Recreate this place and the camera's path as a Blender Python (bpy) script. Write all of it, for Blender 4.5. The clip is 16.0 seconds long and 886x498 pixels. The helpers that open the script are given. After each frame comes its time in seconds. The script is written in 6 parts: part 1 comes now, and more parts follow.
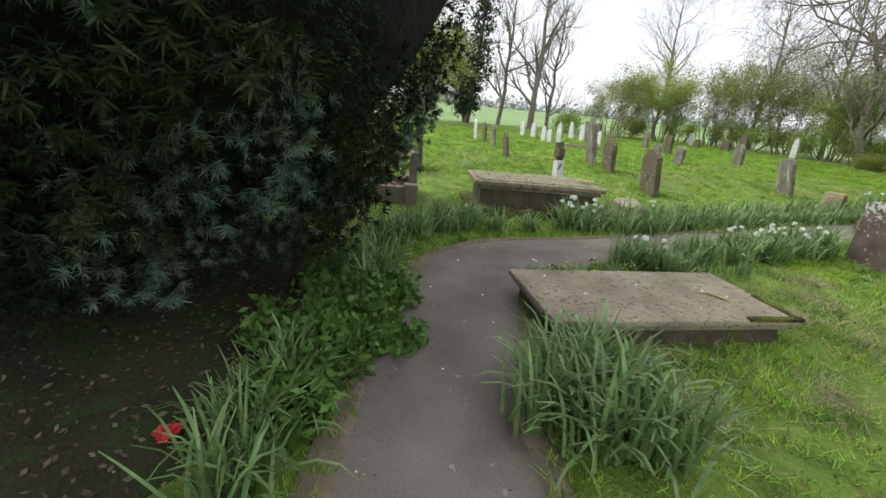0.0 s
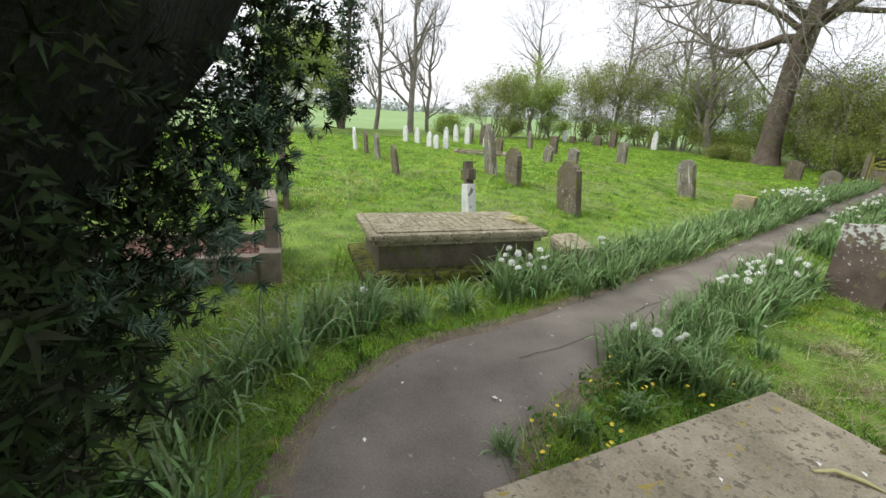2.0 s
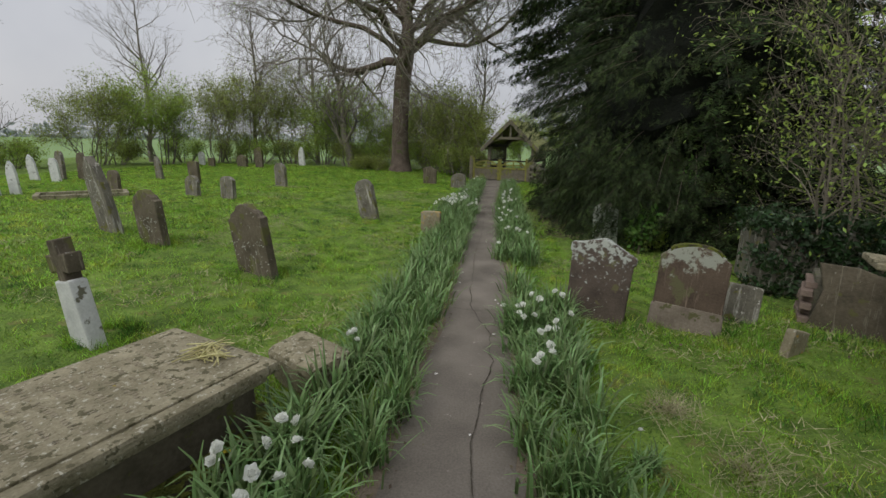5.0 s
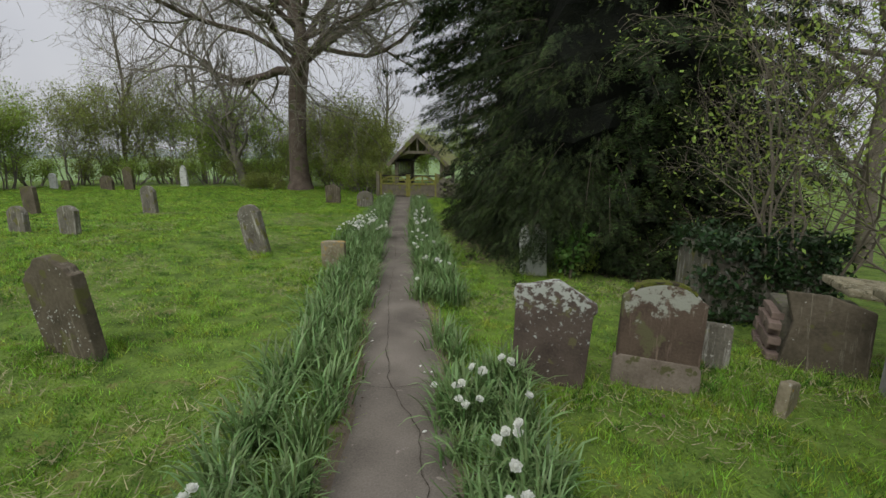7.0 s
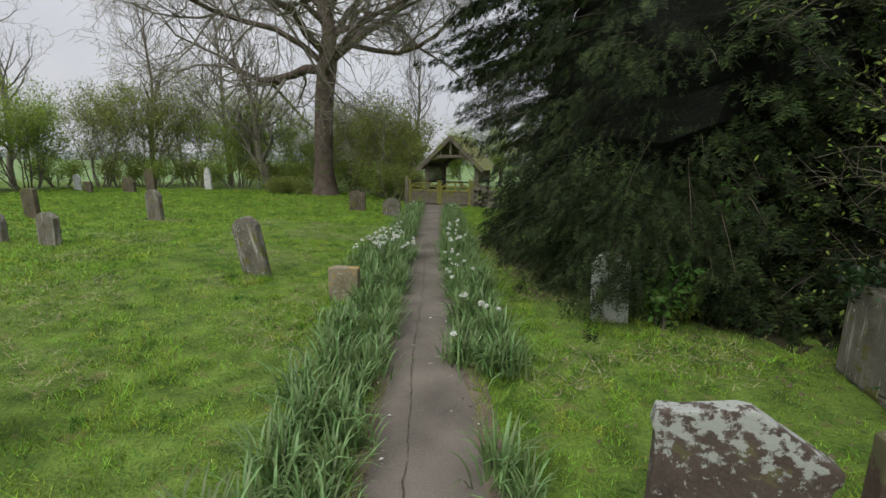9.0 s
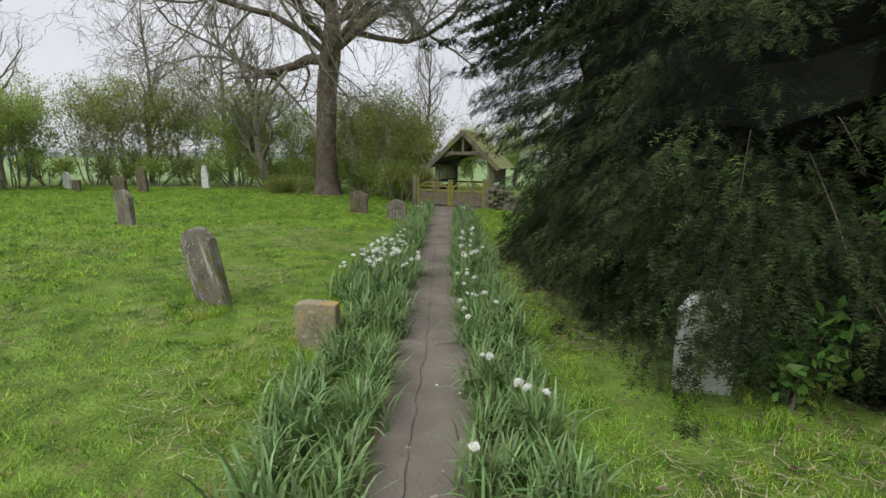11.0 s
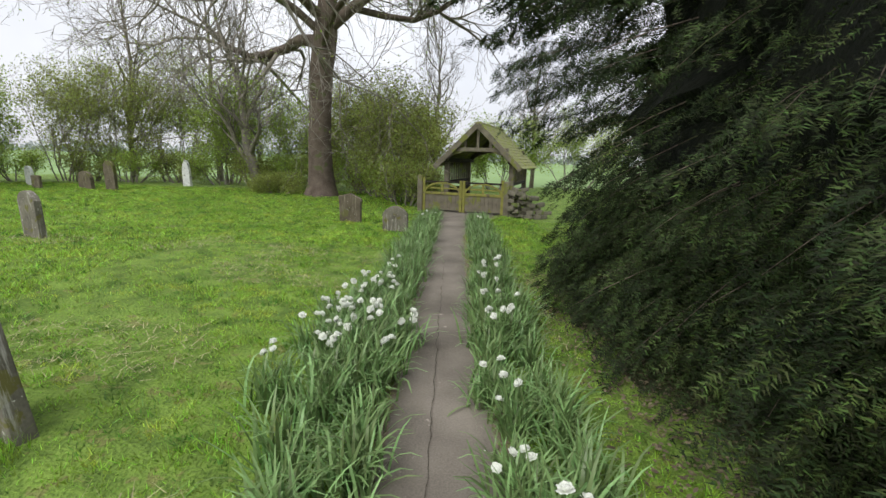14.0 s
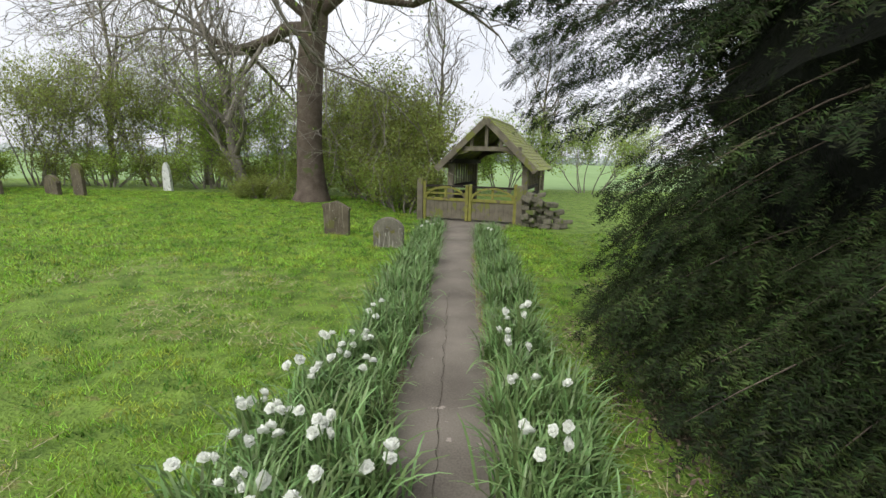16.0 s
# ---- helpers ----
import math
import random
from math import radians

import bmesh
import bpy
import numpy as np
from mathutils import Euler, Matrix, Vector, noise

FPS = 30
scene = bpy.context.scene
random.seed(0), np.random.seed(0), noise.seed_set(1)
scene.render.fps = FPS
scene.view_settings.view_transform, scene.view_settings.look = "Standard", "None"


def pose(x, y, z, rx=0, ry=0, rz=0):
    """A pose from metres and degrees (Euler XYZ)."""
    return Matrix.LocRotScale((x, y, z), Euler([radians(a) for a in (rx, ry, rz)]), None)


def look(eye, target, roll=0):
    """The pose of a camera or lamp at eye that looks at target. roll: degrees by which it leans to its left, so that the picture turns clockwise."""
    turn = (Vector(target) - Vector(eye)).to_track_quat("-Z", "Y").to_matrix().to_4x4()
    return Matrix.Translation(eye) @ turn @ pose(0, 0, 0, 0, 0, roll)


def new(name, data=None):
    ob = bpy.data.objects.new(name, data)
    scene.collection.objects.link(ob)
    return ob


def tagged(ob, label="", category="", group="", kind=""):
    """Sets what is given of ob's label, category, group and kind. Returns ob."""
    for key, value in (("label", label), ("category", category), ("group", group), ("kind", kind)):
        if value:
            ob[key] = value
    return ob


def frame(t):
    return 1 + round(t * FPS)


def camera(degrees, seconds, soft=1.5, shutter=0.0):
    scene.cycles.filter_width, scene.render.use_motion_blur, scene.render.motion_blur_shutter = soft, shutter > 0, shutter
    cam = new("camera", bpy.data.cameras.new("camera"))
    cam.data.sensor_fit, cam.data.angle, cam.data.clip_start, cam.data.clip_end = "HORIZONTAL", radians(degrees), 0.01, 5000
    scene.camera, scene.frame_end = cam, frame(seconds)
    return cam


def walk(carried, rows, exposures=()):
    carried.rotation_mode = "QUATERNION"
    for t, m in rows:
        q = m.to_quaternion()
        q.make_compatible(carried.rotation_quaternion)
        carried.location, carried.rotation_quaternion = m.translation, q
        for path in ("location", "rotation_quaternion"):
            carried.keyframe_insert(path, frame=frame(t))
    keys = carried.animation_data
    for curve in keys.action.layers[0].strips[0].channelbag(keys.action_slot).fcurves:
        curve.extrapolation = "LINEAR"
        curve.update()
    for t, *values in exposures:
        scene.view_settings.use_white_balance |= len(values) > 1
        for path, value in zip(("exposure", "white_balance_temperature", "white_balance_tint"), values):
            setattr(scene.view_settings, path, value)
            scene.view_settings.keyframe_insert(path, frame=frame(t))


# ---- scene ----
PATH = [
    (0, (3.686, -3.984, 1.567), (1.983, -3.140, 0.944), 5.4),
    (0.5, (3.115, -3.739, 1.579), (1.421, -2.852, 0.993), 5.0),
    (1, (2.615, -3.460, 1.600), (0.919, -2.570, 1.025), 4.6),
    (1.5, (2.137, -3.201, 1.687), (0.510, -2.202, 1.091), 4.1),
    (2, (1.591, -2.947, 1.713), (0.147, -1.693, 1.130), 3.7),
    (2.5, (1.226, -2.637, 1.726), (0.070, -1.109, 1.151), 3.7),
    (3, (0.927, -2.349, 1.782), (-0.010, -0.673, 1.222), 3.3),
    (3.5, (0.540, -2.114, 1.823), (-0.197, -0.338, 1.274), 2.9),
    (4, (0.283, -1.881, 1.821), (-0.323, -0.047, 1.305), 2.2),
    (4.5, (0.115, -1.552, 1.854), (-0.322, 0.338, 1.367), 1.8),
    (5, (-0.075, -1.226, 1.820), (-0.304, 0.706, 1.357), 1.1),
    (5.2, (-0.134, -1.091, 1.813), (-0.271, 0.853, 1.364), 0.9),
    (7.3, (-0.155, 0.308, 1.863), (0.006, 2.262, 1.466), 0.2),
    (7.5, (-0.152, 0.471, 1.868), (-0.011, 2.427, 1.475), 0.4),
    (8, (-0.197, 0.928, 1.813), (-0.105, 2.887, 1.423), 0.6),
    (8.5, (-0.230, 1.427, 1.802), (-0.187, 3.390, 1.423), 0.7),
    (9, (-0.197, 1.916, 1.817), (-0.163, 3.879, 1.436), 0.8),
    (11.5, (-0.190, 4.092, 1.764), (-0.216, 6.054, 1.373), 1.0),
    (12, (-0.128, 4.569, 1.803), (-0.164, 6.529, 1.409), 1.1),
    (12.5, (-0.187, 5.023, 1.759), (-0.230, 6.984, 1.366), 1.1),
    (13, (-0.208, 5.511, 1.759), (-0.263, 7.470, 1.364), 1.3),
    (13.5, (-0.174, 5.989, 1.774), (-0.230, 7.948, 1.378), 1.5),
    (14, (-0.268, 6.433, 1.729), (-0.315, 8.393, 1.335), 1.6),
    (14.5, (-0.261, 6.931, 1.708), (-0.322, 8.892, 1.317), 1.6),
    (15, (-0.269, 7.410, 1.722), (-0.331, 9.370, 1.332), 1.6),
    (15.5, (-0.308, 7.875, 1.722), (-0.369, 9.836, 1.332), 1.5),
    (16, (-0.310, 8.338, 1.729), (-0.375, 10.298, 1.337), 1.3),
]
cam = camera(88.8, 16.0)
walk(cam, [(t, look(eye, target, roll)) for t, eye, target, roll in PATH], exposures=[(0.0, 0.8), (1.0, 0.95), (2.0, 0.92), (2.6, 0.76), (3.5, 0.32), (5.0, -0.08), (9.0, 0.1), (12.5, 0.58), (16.0, 0.72)])

# ---- sky and sun: a bright overcast spring day ----
SUN_ELEV, SUN_AZ = radians(48), radians(212)
world = bpy.data.worlds.new("overcast_sky")
scene.world = world
world.use_nodes = True
wn, wl = world.node_tree.nodes, world.node_tree.links
wn.clear()
w_out = wn.new("ShaderNodeOutputWorld")
w_bg = wn.new("ShaderNodeBackground")
w_sky = wn.new("ShaderNodeTexSky")
w_sky.sky_type = "NISHITA"
w_sky.sun_disc = False
w_sky.sun_elevation = SUN_ELEV
w_sky.sun_rotation = SUN_AZ
w_sky.dust_density = 4.0
w_tc = wn.new("ShaderNodeTexCoord")
w_noise = wn.new("ShaderNodeTexNoise")
w_noise.inputs["Scale"].default_value = 2.2
w_noise.inputs["Detail"].default_value = 5.0
w_ramp = wn.new("ShaderNodeValToRGB")
w_ramp.color_ramp.elements[0].position, w_ramp.color_ramp.elements[0].color = 0.3, (4.9, 5.0, 5.4, 1)
w_ramp.color_ramp.elements[1].position, w_ramp.color_ramp.elements[1].color = 0.7, (7.0, 7.0, 7.2, 1)
w_mix = wn.new("ShaderNodeMixRGB")
w_mix.inputs["Fac"].default_value = 0.86
wl.new(w_tc.outputs["Generated"], w_noise.inputs["Vector"])
wl.new(w_noise.outputs["Fac"], w_ramp.inputs["Fac"])
wl.new(w_sky.outputs["Color"], w_mix.inputs["Color1"])
w_xyz = wn.new("ShaderNodeSeparateXYZ")
w_lift = wn.new("ShaderNodeMath")
w_lift.operation = "MULTIPLY_ADD"
w_lift.inputs[1].default_value, w_lift.inputs[2].default_value = 0.42, 0.93
w_grade = wn.new("ShaderNodeVectorMath")
w_grade.operation = "SCALE"
wl.new(w_tc.outputs["Generated"], w_xyz.inputs["Vector"])
wl.new(w_xyz.outputs["Z"], w_lift.inputs[0])
wl.new(w_ramp.outputs["Color"], w_grade.inputs[0])
wl.new(w_lift.outputs["Value"], w_grade.inputs["Scale"])
wl.new(w_grade.outputs["Vector"], w_mix.inputs["Color2"])
wl.new(w_mix.outputs["Color"], w_bg.inputs["Color"])
w_bg.inputs["Strength"].default_value = 0.112
wl.new(w_bg.outputs["Background"], w_out.inputs["Surface"])

sun_data = bpy.data.lights.new("sun", "SUN")
sun_data.energy, sun_data.angle, sun_data.color = 1.5, radians(40), (0.985, 0.985, 0.92)
sun = new("sun", sun_data)
sun.matrix_world = look((0, 0, 30), (0 + 30 * math.sin(SUN_AZ) * -0.9, 30 * math.cos(SUN_AZ) * -0.9, 0))


# ---- materials ----
def rgba(c):
    return (c[0], c[1], c[2], 1.0)


def surface(name, base, second, rough=0.85, scale=6.0, fine=60.0, bump=0.3, spots=None, spot_scale=14.0, spot_at=0.62, spots2=None, spot2_scale=7.0, spot2_at=0.62, random_amount=0.0, translucent=0.0, metallic=0.0, distance=0.01, streak=None, streak_at=0.58, cap=None, cap_z=0.6, cap_gain=1.2, cap_scale=15.0):
    """Base colour broken up at two scales, optional lichen or stain spots, relief, and a tint that differs piece by piece."""
    m = bpy.data.materials.new(name)
    m.use_nodes = True
    n, l = m.node_tree.nodes, m.node_tree.links
    bsdf = n["Principled BSDF"]
    bsdf.inputs["Roughness"].default_value = rough
    bsdf.inputs["Metallic"].default_value = metallic
    bsdf.inputs["Specular IOR Level"].default_value = 0.3
    tc = n.new("ShaderNodeTexCoord")
    big = n.new("ShaderNodeTexNoise")
    big.inputs["Scale"].default_value, big.inputs["Detail"].default_value = scale, 6.0
    small = n.new("ShaderNodeTexNoise")
    small.inputs["Scale"].default_value, small.inputs["Detail"].default_value = fine, 5.0
    for q in (big, small):
        l.new(tc.outputs["Object"], q.inputs["Vector"])
    add = n.new("ShaderNodeMath")
    add.operation = "MULTIPLY_ADD"
    l.new(small.outputs["Fac"], add.inputs[0])
    add.inputs[1].default_value = 0.55
    l.new(big.outputs["Fac"], add.inputs[2])
    ramp = n.new("ShaderNodeValToRGB")
    ramp.color_ramp.elements[0].position, ramp.color_ramp.elements[0].color = 0.52, rgba(base)
    ramp.color_ramp.elements[1].position, ramp.color_ramp.elements[1].color = 1.02, rgba(second)
    l.new(add.outputs[0], ramp.inputs["Fac"])
    out = ramp.outputs["Color"]
    for c, s, at in ((spots, spot_scale, spot_at), (spots2, spot2_scale, spot2_at)):
        if c is None:
            continue
        sp = n.new("ShaderNodeTexNoise")
        sp.inputs["Scale"].default_value, sp.inputs["Detail"].default_value, sp.inputs["Roughness"].default_value = s, 4.0, 0.6
        shift = n.new("ShaderNodeVectorMath")
        shift.inputs[1].default_value = (3.7 * s, 1.3, 0.4)
        l.new(tc.outputs["Object"], shift.inputs[0])
        info = n.new("ShaderNodeObjectInfo")
        shift2 = n.new("ShaderNodeVectorMath")
        shift2.operation = "MULTIPLY_ADD"
        l.new(info.outputs["Random"], shift2.inputs[0])
        shift2.inputs[1].default_value = (9.0, 7.0, 5.0)
        l.new(shift.outputs[0], shift2.inputs[2])
        l.new(shift2.outputs[0], sp.inputs["Vector"])
        sr = n.new("ShaderNodeValToRGB")
        sr.color_ramp.elements[0].position = at
        sr.color_ramp.elements[1].position = at + 0.035
        l.new(sp.outputs["Fac"], sr.inputs["Fac"])
        mix = n.new("ShaderNodeMixRGB")
        l.new(sr.outputs["Color"], mix.inputs["Fac"])
        l.new(out, mix.inputs["Color1"])
        mix.inputs["Color2"].default_value = rgba(c)
        out = mix.outputs["Color"]
    if streak is not None:
        mp = n.new("ShaderNodeMapping")
        mp.inputs["Scale"].default_value = (17.0, 17.0, 1.7)
        info = n.new("ShaderNodeObjectInfo")
        sh = n.new("ShaderNodeVectorMath")
        sh.operation = "MULTIPLY_ADD"
        l.new(info.outputs["Random"], sh.inputs[0])
        sh.inputs[1].default_value = (3.0, 5.0, 2.0)
        l.new(tc.outputs["Object"], sh.inputs[2])
        l.new(sh.outputs[0], mp.inputs["Vector"])
        st = n.new("ShaderNodeTexNoise")
        st.inputs["Scale"].default_value, st.inputs["Detail"].default_value, st.inputs["Roughness"].default_value = 1.0, 6.0, 0.72
        l.new(mp.outputs[0], st.inputs["Vector"])
        sr = n.new("ShaderNodeValToRGB")
        sr.color_ramp.elements[0].position, sr.color_ramp.elements[1].position = streak_at, streak_at + 0.11
        l.new(st.outputs["Fac"], sr.inputs["Fac"])
        mix = n.new("ShaderNodeMixRGB")
        l.new(sr.outputs["Color"], mix.inputs["Fac"])
        l.new(out, mix.inputs["Color1"])
        mix.inputs["Color2"].default_value = rgba(streak)
        out = mix.outputs["Color"]
    if cap is not None:
        xyz = n.new("ShaderNodeSeparateXYZ")
        l.new(tc.outputs["Object"], xyz.inputs[0])
        cn = n.new("ShaderNodeTexNoise")
        cn.inputs["Scale"].default_value, cn.inputs["Detail"].default_value, cn.inputs["Roughness"].default_value = cap_scale, 7.0, 0.68
        l.new(tc.outputs["Object"], cn.inputs["Vector"])
        up = n.new("ShaderNodeMath")
        up.operation = "MULTIPLY_ADD"
        l.new(xyz.outputs["Z"], up.inputs[0])
        up.inputs[1].default_value, up.inputs[2].default_value = cap_gain, -cap_gain * cap_z
        sm = n.new("ShaderNodeMath")
        sm.operation = "ADD"
        l.new(up.outputs[0], sm.inputs[0])
        l.new(cn.outputs["Fac"], sm.inputs[1])
        sr = n.new("ShaderNodeValToRGB")
        sr.color_ramp.elements[0].position, sr.color_ramp.elements[1].position = 0.58, 0.64
        l.new(sm.outputs[0], sr.inputs["Fac"])
        mix = n.new("ShaderNodeMixRGB")
        l.new(sr.outputs["Color"], mix.inputs["Fac"])
        l.new(out, mix.inputs["Color1"])
        mix.inputs["Color2"].default_value = rgba(cap)
        out = mix.outputs["Color"]
    if random_amount:
        geo = n.new("ShaderNodeNewGeometry")
        hsv = n.new("ShaderNodeHueSaturation")
        mr = n.new("ShaderNodeMapRange")
        mr.inputs["To Min"].default_value, mr.inputs["To Max"].default_value = 1 - random_amount, 1 + random_amount
        l.new(geo.outputs["Random Per Island"], mr.inputs["Value"])
        l.new(mr.outputs["Result"], hsv.inputs["Value"])
        mh = n.new("ShaderNodeMapRange")
        mh.inputs["To Min"].default_value, mh.inputs["To Max"].default_value = 0.5 - 0.04 * random_amount, 0.5 + 0.05 * random_amount
        l.new(geo.outputs["Random Per Island"], mh.inputs["Value"])
        l.new(mh.outputs["Result"], hsv.inputs["Hue"])
        l.new(out, hsv.inputs["Color"])
        out = hsv.outputs["Color"]
    l.new(out, bsdf.inputs["Base Color"])
    if bump:
        b = n.new("ShaderNodeBump")
        b.inputs["Strength"].default_value, b.inputs["Distance"].default_value = bump, distance
        l.new(add.outputs[0], b.inputs["Height"])
        l.new(b.outputs["Normal"], bsdf.inputs["Normal"])
    if translucent:
        tr = n.new("ShaderNodeBsdfTranslucent")
        l.new(out, tr.inputs["Color"])
        ms = n.new("ShaderNodeMixShader")
        ms.inputs["Fac"].default_value = translucent
        l.new(bsdf.outputs["BSDF"], ms.inputs[1])
        l.new(tr.outputs["BSDF"], ms.inputs[2])
        l.new(ms.outputs["Shader"], n["Material Output"].inputs["Surface"])
    return m


